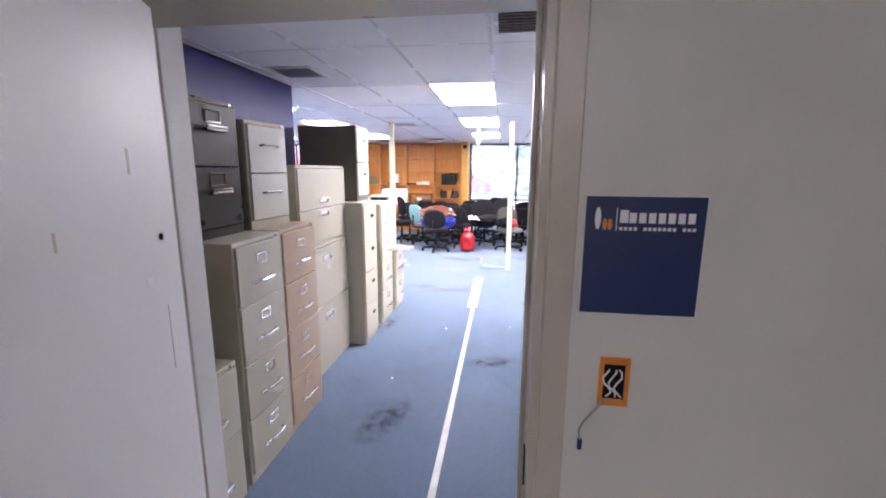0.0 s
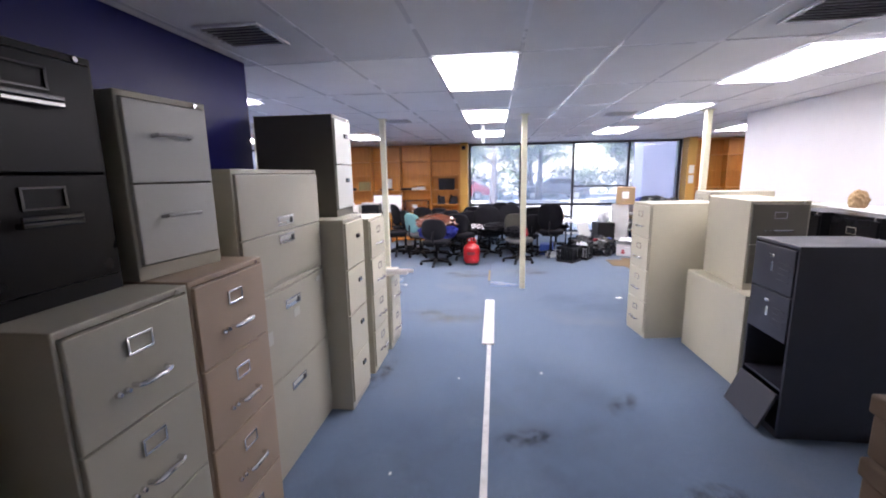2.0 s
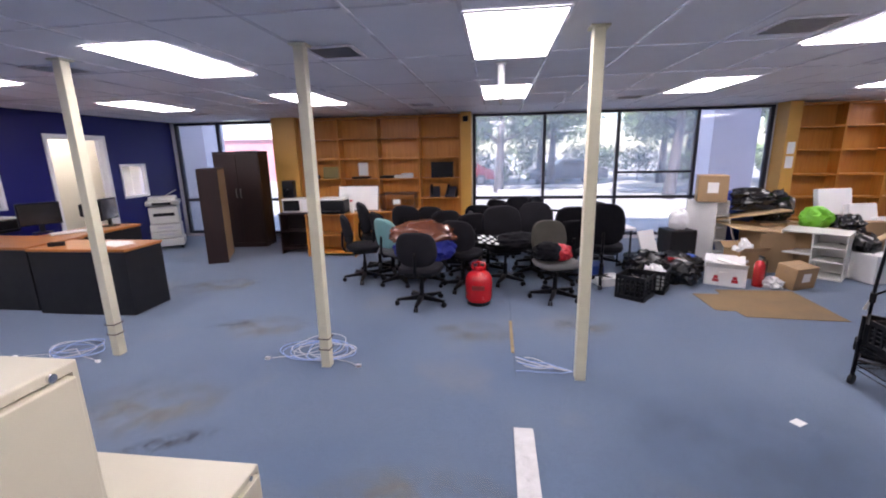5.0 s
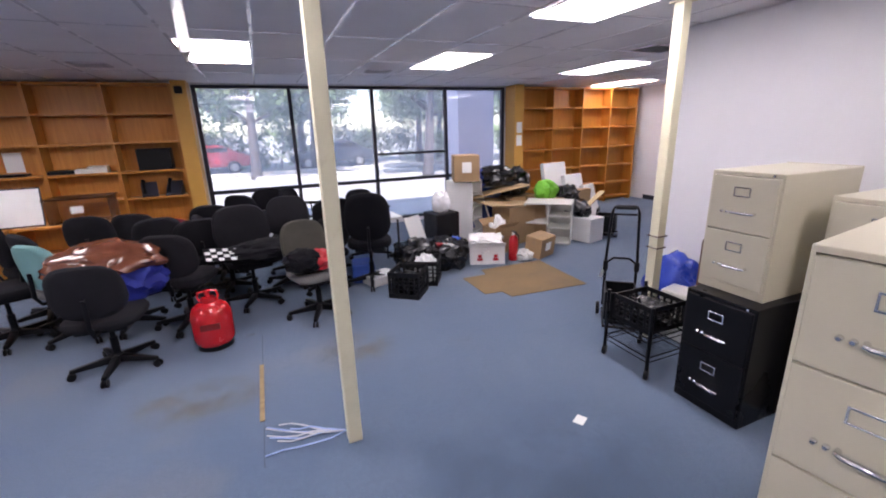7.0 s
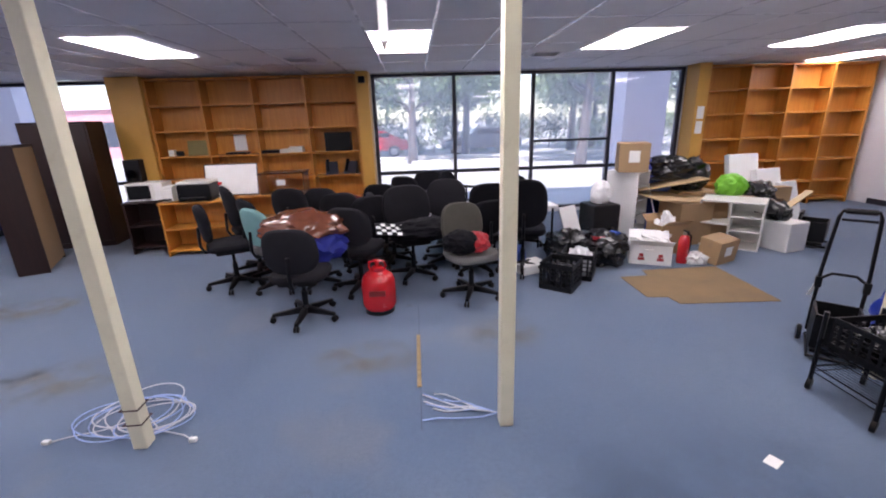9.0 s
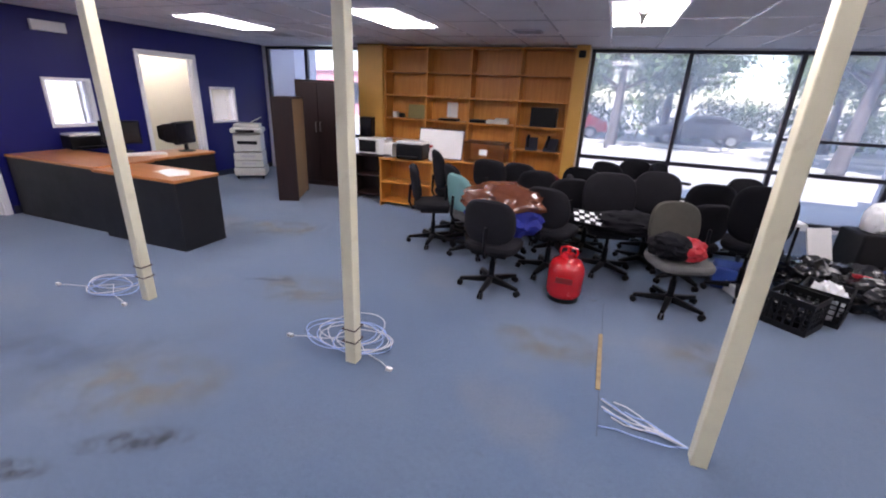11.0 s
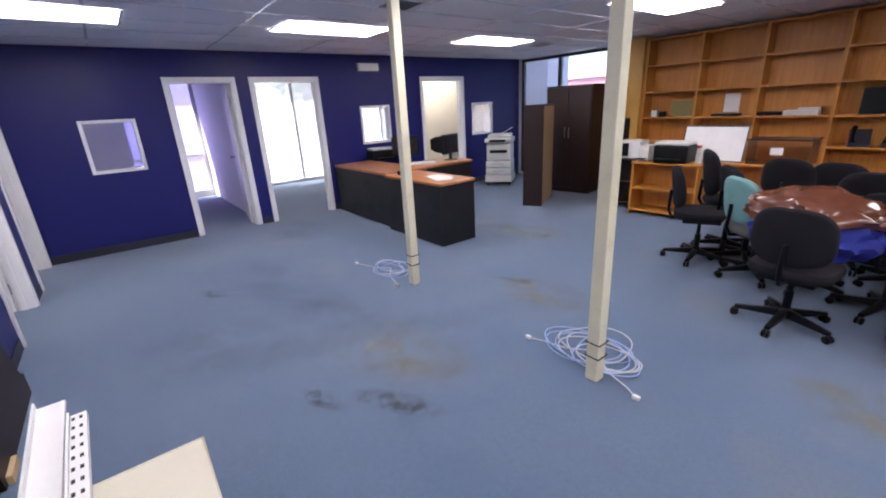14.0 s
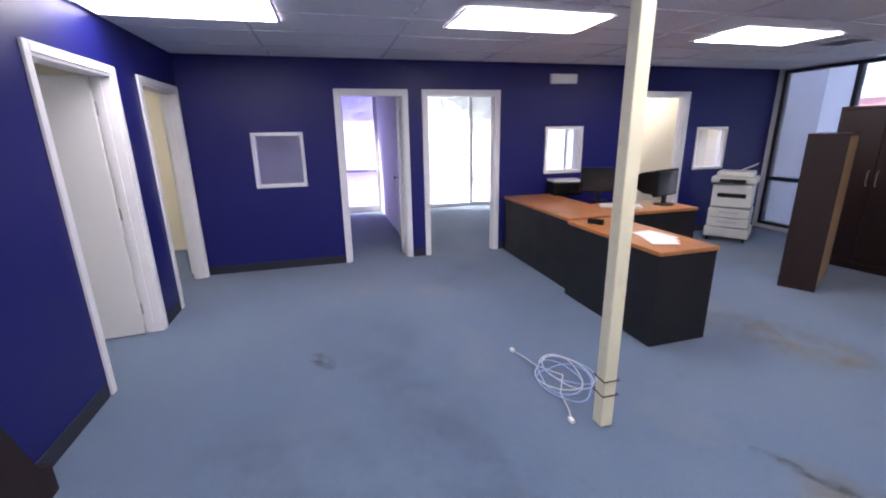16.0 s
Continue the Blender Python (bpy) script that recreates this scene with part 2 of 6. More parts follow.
def ceiling_lamp(x, y, size=1.0):
    t = thing("ceiling_light", pose(x, y, CEIL - 0.004) @ Matrix.Diagonal((size, size, 1, 1)), "recessed fluorescent ceiling light with a white lit diffuser", "ceiling light", "fluorescent ceiling lights")
    part("frame", boxes((-.305, -.61, -.006, .305, -.585, .0), (-.305, .585, -.006, .305, .61, .0), (-.305, -.585, -.006, -.285, .585, .0), (.285, -.585, -.006, .305, .585, .0), bevel=.001), GRID, t)
    part("diffuser", boxes((-.284, -.584, -.003, .284, .584, .002)), PANEL_GLOW, t)


for x, y in LAMPS:
    ceiling_lamp(x, y)

# walls
wall_with_holes("wall_west", "x", WX, -0.12, 4.66, NY, 0, CEIL, [(6.45, 7.21, 0, 2.05), (7.50, 8.42, 0, 2.05), (10.46, 11.40, 0, 2.05),
                (5.46, 5.99, 1.02, 1.61), (9.16, 9.70, 1.04, 1.63), (11.68, 12.22, 1.00, 1.59)], NAVY, "dark navy blue painted office wall")
wall_with_holes("wall_south", "y", 4.78, -0.12, WX, -2.4, 0, CEIL, [(-7.10, -6.20, 0, 2.05), (-5.68, -4.76, 0, 2.05)], NAVY, "dark navy blue painted office wall")
wall_with_holes("wall_corner", "y", 4.46, -0.12, -2.4, -1.90, 0, CEIL, [], NAVY, "dark navy blue painted wall end")
wall_with_holes("wall_corner_return", "x", -2.4, -0.12, 4.46, 4.78, 0, CEIL, [], NAVY, "dark navy blue wall return")
wall_with_holes("wall_hall_side", "x", -1.78, -0.12, EY1, 4.46, 0, CEIL, [], NAVY, "dark navy blue painted wall behind the cabinets")
wall_with_holes("wall_entrance", "y", EY0, EY1 - EY0, -1.9, 3.67, 0, CEIL, [(-0.735, 0.315, 0, 2.06)], HALL_WALL, "cream painted wall round the entrance")
wall_with_holes("wall_east_near", "x", 3.55, 0.12, EY1, 8.32, 0, CEIL, [], WHITE_WALL, "plain white painted wall")
wall_with_holes("wall_east_return", "y", 8.32, -0.12, 3.67, EX, 0, CEIL, [], WHITE_WALL, "plain white painted wall")
wall_with_holes("wall_east", "x", EX, 0.12, 8.2, NY, 0, CEIL, [], WHITE_WALL, "plain white painted wall")
wall_with_holes("wall_north", "y", NY, 0.13, WX - 0.12, EX + 0.12, 0, CEIL, [(-7.12, -4.74, 0.06, 2.42), (-0.76, 4.62, 0.06, 2.42)], WHITE_WALL, "outer wall between the windows")

LOT = worn("pale asphalt", (0.42, 0.42, 0.42), 0.9, var=0.2, scale=0.4)
setting("ground", boxes((-400, -400, -0.4, 400, 400, -0.13)), LOT, "sunlit parking lot ground", "ground")


# ---- openings, trim and outer windows ----
def door_casing(name, m, w, h, depth, material, label):
    """A cased opening; local x along the wall from 0 to w, the room face at y = 0, the wall going to +y."""
    t = thing(name, m, label, "door frame", kind="structure")
    c = 0.058
    part("casing", boxes((-c, -0.018, 0, 0.0, 0.0, h + c), (w, -0.018, 0, w + c, 0.0, h + c), (0.0, -0.018, h, w, 0.0, h + c), bevel=0.004), material, t)
    part("jamb", boxes((0.0, -0.004, 0, 0.018, depth + 0.004, h), (w - 0.018, -0.004, 0, w, depth + 0.004, h), (0.018, -0.004, h - 0.018, w - 0.018, depth + 0.004, h)), material, t)
    part("stop", boxes((0.018, depth * 0.5, 0, 0.030, depth * 0.5 + 0.03, h - 0.018), (w - 0.030, depth * 0.5, 0, w - 0.018, depth * 0.5 + 0.03, h - 0.018)), material, t)
    part("casing", boxes((-c, depth, 0, 0.0, depth + 0.018, h + c), (w, depth, 0, w + c, depth + 0.018, h + c), (0.0, depth, h, w, depth + 0.018, h + c), bevel=0.004), material, t)
    return t


def hinge(bm, z):
    tube(bm, [(0, 0, z - 0.05), (0, 0, z + 0.05)], 0.008, 8)
    box(bm, -0.03, -0.003, z - 0.045, 0.03, 0.003, z + 0.045)


def door_leaf(name, m, w, h, material, label, knob=True, holes=()):
    """A flush leaf from the hinge at the origin along +x; 0.04 thick towards +y."""
    t = thing(name, m, label, "door", kind="structure")
    part("leaf", boxes((0.004, 0, 0.012, w, 0.04, h), bevel=0.003), material, t)
    bm = bmesh.new()
    for z in (0.22, 1.02, h - 0.22):
        hinge(bm, z)
    part("hinge", bm, STEEL, t, "brushed steel butt hinges", m=pose(0, -0.004, 0))
    if knob:
        for y, s in ((-0.0, -1), (0.04, 1)):
            part("door_handle", turned(bmesh.new(), [(0.03, 0), (0.03, 0.006), (0.012, 0.01), (0.012, 0.035), (0.026, 0.045), (0.028, 0.058), (0.015, 0.068)], 16,
                 pose(w - 0.065, y, 0.98, 90 if s < 0 else -90)), STEEL, t, "round metal door knob", True)
    for x, z, r in holes:
        part("lock_hole", turned(bmesh.new(), [(r, 0), (r, 0.003)], 14, pose(x, 0.04, z, -90)), BLACK_METAL, t, "dark empty lock hole")
    return t


STEEL = worn("brushed steel", (0.45, 0.44, 0.42), 0.35, 1.0, var=0.15, scale=10)
# west wall: looking from the room, +x of the local frame runs along world -y or +y
for a, b in ((6.45, 7.21), (7.50, 8.42), (10.46, 11.40)):
    door_casing("door_frame_west", pose(WX, a, 0, 0, 0, 90), b - a, 2.05, 0.12, TRIM, "white painted wooden door frame in the navy wall")
for a, b in ((-5.68, -4.76), (-7.10, -6.20)):
    door_casing("door_frame_south", pose(b, 4.78, 0, 0, 0, 180), b - a, 2.05, 0.12, TRIM, "white painted wooden door frame in the navy wall")
entrance = door_casing("door_frame_entrance", pose(-0.735, EY0, 0), 1.05, 2.06, EY1 - EY0, HALL_TRIM, "putty painted metal entrance door frame")
part("hinge_jamb", boxes((0.019, 0.002, 0, 0.112, 0.062, 2.04), bevel=0.003), HALL_TRIM, entrance)
part("reveal", boxes((-0.075, EY1 - EY0 + 0.019, 0, 0.012, EY1 - EY0 + 0.115, 2.10), bevel=0.004), DOOR_PAINT, entrance, "white painted reveal inside the doorway")
door_leaf("door_1", pose(-0.617, EY0 + 0.05, 0, 0, 0, -69), 0.90, 2.03, DOOR_PAINT, "scratched white entrance door standing wide open", False, ((0.62, 0.95, 0.011), (0.10, 1.52, 0.008)))
for k, (x, z, w, h, tone) in enumerate(((.10, 1.20, .004, .16, "dark"), (.20, 1.66, .010, .05, "dark"), (.16, 1.43, .03, .012, "pale"), (.45, 1.55, .006, .03, "dark"))):
    part("scratch", boxes((x, .0402, z, x + w, .0408, z + h)), HALL_TRIM if tone == "dark" else TRIM, bpy.data.objects["door_1"], "scratch in the door paint")
door_leaf("door_2", pose(-5.66, 4.655, 0, 0, 0, -84), 0.88, 2.03, DOOR_PAINT, "plain white door standing open into the room")
door_leaf("door_3", pose(WX - 0.13, 7.185, 0, 0, 0, 172), 0.72, 2.03, DOOR_PAINT, "plain white door standing open into the glazed room")


def vision_window(y0, y1, z0, z1):
    t = thing("window_inner", pose(WX, y0, z0, 0, 0, 90), "small interior window with a white wooden frame", "window", "interior windows", "structure")
    w, h, c = y1 - y0, z1 - z0, 0.018
    part("window_frame", boxes((-.02, -.014, -.02, c, .13, h + .02), (w - c, -.014, -.02, w + .02, .13, h + .02), (c, -.014, -.02, w - c, .13, c), (c, -.014, h - c, w - c, .13, h + .02), bevel=.004), TRIM, t)
    p = part("pane", boxes((c, .05, c, w - c, .056, h - c)), GLASS, t, "clear glass pane")
    p.visible_shadow = False


for r in ((5.46, 5.99, 1.02, 1.61), (9.16, 9.70, 1.04, 1.63), (11.68, 12.22, 1.00, 1.59)):
    vision_window(*r)


def shop_window(name, x0, x1, z0, z1, posts, bar, label, extra=()):
    """Full-height dark metal glazing in the north wall; posts: x of the uprights; bar: height of the low transom."""
    t = thing(name, pose(0, NY + 0.03, 0), label, "window", kind="structure")
    k = 0.028
    for x in posts:
        part("mullion", boxes((x - k, -0.01, z0, x + k, 0.08, z1), bevel=0.003), FRAME_DARK, t)
    part("window_frame", boxes((x0, -0.012, z1 - 0.05, x1, 0.082, z1), (x0, -0.012, z0, x1, 0.082, z0 + 0.05), bevel=0.003), FRAME_DARK, t)
    edges = sorted(posts)
    for a, b in zip(edges, edges[1:]):
        part("transom", boxes((a + k, -0.008, bar - k, b - k, 0.078, bar + k)), FRAME_DARK, t)
        for lo, hi in ((z0 + 0.05, bar - k), (bar + k, z1 - 0.05)):
            p = part("pane", boxes((a + k, 0.03, lo, b - k, 0.036, hi)), GLASS, t, "tinted window glass")
            p.visible_shadow = False
    for a, b, z in extra:
        part("transom", boxes((a + k, -0.006, z - 0.02, b - k, 0.05, z + 0.02)), FRAME_DARK, t)
    return t


shop_window("window_1", -0.76, 4.62, 0.06, 2.42, (-0.73, 0.615, 1.975, 3.36, 4.59), 0.80, "large storefront window in dark bronze frames", ((1.975, 3.36, 1.27),))
shop_window("window_2", -7.12, -4.74, 0.06, 2.42, (-7.09, -6.14, -4.77), 0.80, "storefront window in dark bronze frames beside the navy wall")


def baseboard(x0, y0, x1, y1):
    setting("baseboard", boxes((x0, y0, 0.0, x1, y1, 0.10), bevel=0.003), BASE_RUBBER, "dark rubber baseboard", "baseboard")


for a, b in ((4.79, 6.37), (7.29, 7.42), (8.50, 10.38), (11.48, 13.06)):
    baseboard(WX + 0.001, a, WX + 0.009, b)
for a, b in ((-4.68, -2.42), (-6.12, -5.76)):
    baseboard(a, 4.781, b, 4.789)
baseboard(EX - 0.009, 8.34, EX - 0.001, 12.6)
baseboard(3.541, 1.56, 3.549, 8.32)
baseboard(-1.779, 1.56, -1.771, 4.46)

# ---- rooms behind the west wall ----
SCREEN = worn("white plaster", (0.78, 0.77, 0.74), 0.7, var=0.04)
wall_with_holes("wall_room_divider", "y", 7.30, 0.10, -10.9, WX - 0.12, 0, CEIL, [], SCREEN, "white partition between the small rooms")
wall_with_holes("wall_room_north", "y", 10.36, 0.10, -8.45, WX - 0.12, 0, CEIL, [], SCREEN, "white partition between the small rooms")
wall_with_holes("wall_room_back", "x", -8.35, -0.10, 10.46, 13.1, 0, CEIL, [], CREAM_WALL, "cream wall of the back room")
wall_with_holes("wall_room_south", "y", 4.66, -0.10, -10.9, WX - 0.12, 0, CEIL, [], SCREEN, "white wall of the small room")
wall_with_holes("wall_office_side", "x", -6.0, 0.10, 1.2, 4.66, 0, CEIL, [], CREAM_WALL, "cream wall between two offices")
wall_with_holes("wall_office_end", "x", -8.6, -0.10, 1.2, 4.66, 0, CEIL, [], CREAM_WALL, "cream office end wall")
wall_with_holes("wall_office_back", "y", 1.3, -0.10, -8.7, -1.9, 0, CEIL, [], CREAM_WALL, "cream office back wall")
wall_with_holes("wall_office_inner", "x", -2.5, 0.10, 1.3, 4.46, 0, CEIL, [], CREAM_WALL, "cream office side wall")
wall_with_holes("wall_room_cap", "y", 13.1, 0.10, -10.9, WX - 0.12, 0, CEIL, [], CREAM_WALL, "outer wall of the back room")
wall_with_holes("wall_west_outer", "x", -10.75, -0.12, 4.56, 13.2, 0, CEIL, [(5.95, 7.29, 0.08, 2.36), (7.6, 12.8, 0.03, 2.36)], SCREEN, "outer wall with glazing")


# frame colour lightened as if washed out by the bright outdoors
GLARE_FRAME = worn("aluminium frame paled by glare", (0.72, 0.72, 0.74), 0.4, 0.0)
FILM = hazy_glass("lavender window film", (0.52, 0.46, 0.95), 0.40, 0.66, (0.62, 0.58, 0.92))
# stronger white film: the glare of outdoors put into the lobby glass
GLARE_GLASS = hazy_glass("door glass whitened by glare", (0.95, 0.95, 1.0), 0.22, 0.36)


def west_glazing(name, a, b, z0, z1, posts, bar, label, metal, pane):
    t = thing(name, pose(-10.80, 0, 0), label, "window", kind="structure")
    for y in posts:
        part("mullion", boxes((-.03, y - .03, z0, .05, y + .03, z1)), metal, t)
    part("window_frame", boxes((-.035, a, z1 - .05, .055, b, z1), (-.035, a, z0, .055, b, z0 + .05)), metal, t)
    if bar:
        part("transom", boxes((-.025, a, bar - .025, .045, b, bar + .025)), metal, t)
    for s, e in zip(posts, posts[1:]):
        p = part("pane", boxes((.005, s + .03, z0 + .05, .011, e - .03, z1 - .05)), pane, t)
        p.visible_shadow = False


west_glazing("window_3", 5.95, 7.29, 0.08, 2.36, (5.98, 7.26), 0.86, "glazed outer wall of the small room under lavender film", TRIM, FILM)
west_glazing("window_4", 7.6, 12.8, 0.03, 2.36, (7.63, 8.25, 9.30, 10.4, 11.6, 12.77), 0, "glass entrance doors at the end of the lobby", GLARE_FRAME, GLARE_GLASS)

ceiling_lamp(0.4, -1.2, 0.54)
ceiling_lamp(-4.2, 3.0)
ceiling_lamp(-7.4, 3.0)
ceiling_lamp(-7.85, 11.6)

# ---- hall in front of the entrance ----
setting("hall_wall_side", boxes((-1.75, -2.2, 0, -1.62, EY0, CEIL)), HALL_WALL, "cream hall side wall", "wall")
setting("hall_wall_far", boxes((3.6, -2.2, 0, 3.73, EY0, CEIL)), HALL_WALL, "cream hall end wall", "wall")
setting("hall_wall_back", boxes((-1.62, -2.2, 0, 3.6, -2.07, CEIL)), HALL_WALL, "cream hall back wall", "wall")


def ribbed_rail(name, x0, x1):
    rows = [(x0, EY0 - 0.022, 0.80 + 0.018 * i, x1, EY0 - 0.001, 0.80 + 0.018 * i + 0.013) for i in range(5)] + [(x0, EY0 - 0.012, 0.795, x1, EY0 - 0.0005, 0.89)]
    setting(name, boxes(*rows), TRIM, "white ribbed chair rail on the hall wall", "trim")


ribbed_rail("trim_rail_1", 0.385, 1.2)
setting("trim_wainscot_1", boxes((0.385, EY0 - 0.006, 0, 1.2, EY0 - 0.001, 0.79)), DARK_WAINSCOT, "dark brown panel under the chair rail", "wainscot")
ribbed_rail("trim_rail_2", -1.62, -0.73)
setting("trim_wainscot_2", boxes((-1.62, EY0 - 0.006, 0, -0.73, EY0 - 0.001, 0.79)), DARK_WAINSCOT, "dark brown panel under the chair rail", "wainscot")
NAVY_SIGN = worn("dark blue sign plastic", (0.008, 0.018, 0.085), 0.42, var=0.06, scale=2)
ORANGE = worn("orange plastic", (0.75, 0.24, 0.03), 0.4, var=0.1, scale=20)
WHITE_PLASTIC = worn("white plastic", (0.80, 0.80, 0.79), 0.35, var=0.05, scale=8)
SIGN_WHITE = worn("white sign ink", (0.8, 0.8, 0.8), 0.5, var=0.02)


def wall_sign():
    t = thing("wall_sign", pose(0.389, EY0 - 0.002, 1.385) @ Matrix.Diagonal((.97, 1, 1.05, 1)), "square dark blue plastic company sign with white edge", "sign")
    part("backing", boxes((-.003, -.006, -.003, .233, 0, .230), bevel=.002), WHITE_PLASTIC, t, "white edge of the sign")
    part("face", boxes((0, -.009, 0, .230, -.0055, .227), bevel=.001), NAVY_SIGN, t)
    bm = bmesh.new()
    for i in range(8):
        box(bm, 0.067 + i * 0.0185, -.0105, .178, 0.067 + i * 0.0185 + (0.016 if i == 0 else 0.013), -.0088, .202 if i == 0 else .197)
    part("lettering", bm, SIGN_WHITE, t, "white lettering bars")
    bm = bmesh.new()
    for i in range(16):
        if i not in (4, 12):
            box(bm, 0.067 + i * 0.0093, -.0105, .164, 0.067 + i * 0.0093 + 0.006, -.0088, .170)
    part("small_lettering", bm, SIGN_WHITE, t, "small white lettering bars")
    part("divider", boxes((.060, -.0105, .163, .0615, -.0088, .206)), SIGN_WHITE, t)
    part("emblem", turned(bmesh.new(), [(.021, 0), (.021, .0018)], 20, pose(.024, -.0088, .186, 90, 0, 0) @ Matrix.Diagonal((.28, 1, 1, 1)) @ pose(0, 0, 0)), SIGN_WHITE, t, "white oval emblem")
    for i in range(2):
        part("emblem_wing", turned(bmesh.new(), [(.011, 0), (.011, .0018)], 14, pose(.038 + i * .010, -.0088, .175, 90, 0, 0) @ Matrix.Diagonal((.4, 1, 1, 1))), ORANGE, t, "orange emblem stroke")


def outlet_box():
    t = thing("outlet_box", pose(0.44, EY0, 1.175) @ Matrix.Diagonal((1.15, 1, 1.3, 1)), "open orange outlet box with loose white wires", "outlet box")
    part("rim", boxes((0, -.006, 0, .008, 0, .085), (.046, -.006, 0, .054, 0, .085), (.008, -.006, 0, .046, 0, .012), (.008, -.006, .073, .046, 0, .085), bevel=.001), ORANGE, t)
    part("cavity", boxes((.008, -.0015, .012, .046, -.0005, .073)), BLACK_METAL, t)
    bm = bmesh.new()
    for k in range(3):
        tube(bm, [(.014 + k * .01 + .008 * math.sin(i * 1.3 + k), -.004 - .006 * math.sin(i * .7), .016 + i * .0085) for i in range(7)], .0016, 6)
    part("wire", bm, WHITE_PLASTIC, t)
    part("cable", tube(bmesh.new(), [(.012, -.006, .012), (-.004, -.012, -.006), (-.022, -.010, -.03), (-.030, -.008, -.048), (-.027, -.008, -.066)], .0022, 6), STEEL, t)
    part("plug", boxes((-.031, -.012, -.083, -.023, -.004, -.064), bevel=.001), NAVY_SIGN, t, "blue cable plug")


wall_sign()
outlet_box()
part("strike_plate", boxes((1.0275, 0.03, 0.93, 1.0315, 0.06, 1.02), bevel=0.001), BLACK_METAL, entrance, "dark strike plate hole")

# ---- poles, floor strips and cables ----
def pole(x, y, tie=0.0):
    t = thing("pole", pose(x, y, 0), "slim square cream painted cable pole from floor to ceiling", "pole", "cable poles")
    part("shaft", boxes((-.038, -.038, 0, .038, .038, CEIL - .001), bevel=.006), POLE, t)
    part("ceiling_plate", boxes((-.06, -.06, CEIL - .016, .06, .06, CEIL - .003), bevel=.003), POLE, t)
    if tie:
        for z in (tie, tie + 0.09):
            part("tie", tube(bmesh.new(), [(.046 * sx, .046 * sy, z) for sx, sy in ((1, 1), (-1, 1), (-1, -1), (1, -1))], .005, 6, closed=True), TIE, t, "dark cable tie round the pole")


TIE = worn("dark rubber tie", (0.05, 0.02, 0.02), 0.6)
for x, y, tie in ((0.35, 7.575, 0), (-1.645, 7.60, .16), (-3.59, 7.64, .2), (2.77, 7.75, .75)):
    pole(x, y, tie)
CABLE_BLUE = worn("pale blue cable", (0.30, 0.42, 0.72), 0.5, var=0.1)
CABLE_WHITE = worn("pale grey cable", (0.55, 0.56, 0.60), 0.5, var=0.1)


def cable_coil(x, y, r, turns, seed, squash=0.75, tail=True):
    rnd = random.Random(seed)
    t = thing("cable_coil", pose(x, y, 0), "tangled coil of pale blue and grey network cables", "cable", "network cables")
    for k in range(turns):
        cx, cy, rr, ph = rnd.uniform(-.12, .12), rnd.uniform(-.08, .08), r * rnd.uniform(.55, 1.05), rnd.uniform(0, 6)
        pts = []
        for i in range(40):
            a = ph + i / 39 * 2 * math.pi * rnd.uniform(0.98, 1.0)
            w = 1 + 0.12 * math.sin(2 * a + k) + 0.07 * math.sin(3 * a + 2 * k)
            pts.append((cx + rr * w * math.cos(a), cy + rr * w * squash * math.sin(a), 0.006 + 0.004 * k + 0.008 * (1 + math.sin(a * 2 + k))))
        part("cable", tube(bmesh.new(), pts, 0.0042, 6), CABLE_BLUE if k % 2 == 0 else CABLE_WHITE, t, smooth=True)
    if tail:
        for k in range(2):
            a = rnd.uniform(0, 6.3) if k else 3.6
            end = (1.5 * r * math.cos(a), 1.3 * r * math.sin(a), 0.008)
            part("cable", tube(bmesh.new(), [(0, 0, .02), (end[0] * .4, end[1] * .6, .012), (end[0] * .8, end[1] * .8, .008), end], 0.0042, 6), CABLE_WHITE, t, smooth=True)
            part("plug", boxes((end[0] - .02, end[1] - .012, .002, end[0] + .02, end[1] + .012, .024), bevel=.003), WHITE_PLASTIC, t, "white network plug")


cable_coil(-1.77, 7.84, 0.32, 8, 3)
cable_coil(-4.05, 7.66, 0.31, 5, 8)


def cable_spray():
    t = thing("cable_bundle", pose(0.31, 7.62, 0), "spread bundle of cut pale blue cables on the carpet", "cable", "network cables")
    rnd = random.Random(5)
    for k in range(8):
        a = math.pi - rnd.uniform(-.05, .62)
        ln = rnd.uniform(.36, .52)
        pts = [(0, 0, .03)] + [(ln * s * math.cos(a * (1 - .05 * s)) , ln * s * math.sin(a)  + .02 * math.sin(6 * s + k), .006 + .015 * (1 - s) + .01 * math.sin(5 * s + k) ** 2) for s in (.2, .4, .6, .8, 1)]
        part("cable", tube(bmesh.new(), pts, .0045, 6), CABLE_BLUE if k % 2 else CABLE_WHITE, t, smooth=True)


cable_spray()
TAPE = worn("scuffed white floor strip", (0.60, 0.59, 0.59), 0.6, var=0.2, scale=9, dirt=(0.24, 0.24, 0.25))
ROPE = worn("brown frayed carpet edge", (0.33, 0.24, 0.13), 0.9, var=0.3, scale=20)
setting("floor_strip", boxes((-0.114, 1.9, 0, -0.074, 6.9, 0.006), bevel=0.002), TAPE, "white cable cover strip along the carpet", "floor strip")
setting("floor_strip_end", boxes((-0.165, 5.46, 0.001, -0.045, 6.92, 0.016), bevel=0.004), TAPE, "wider white cable cover at the strip's end", "floor strip")
setting("floor_seam", boxes((-0.127, 7.55, 0, -0.123, 9.2, 0.002)), worn("dark carpet seam", (0.065, 0.08, 0.115), 0.95), "open carpet seam", "floor seam")
setting("floor_seam_backing", boxes((-0.148, 7.95, 0.001, -0.118, 8.65, 0.008), bevel=0.003), ROPE, "frayed brown seam backing", "floor seam")
NOTE = worn("white paper", (0.82, 0.82, 0.80), 0.8, var=0.05)
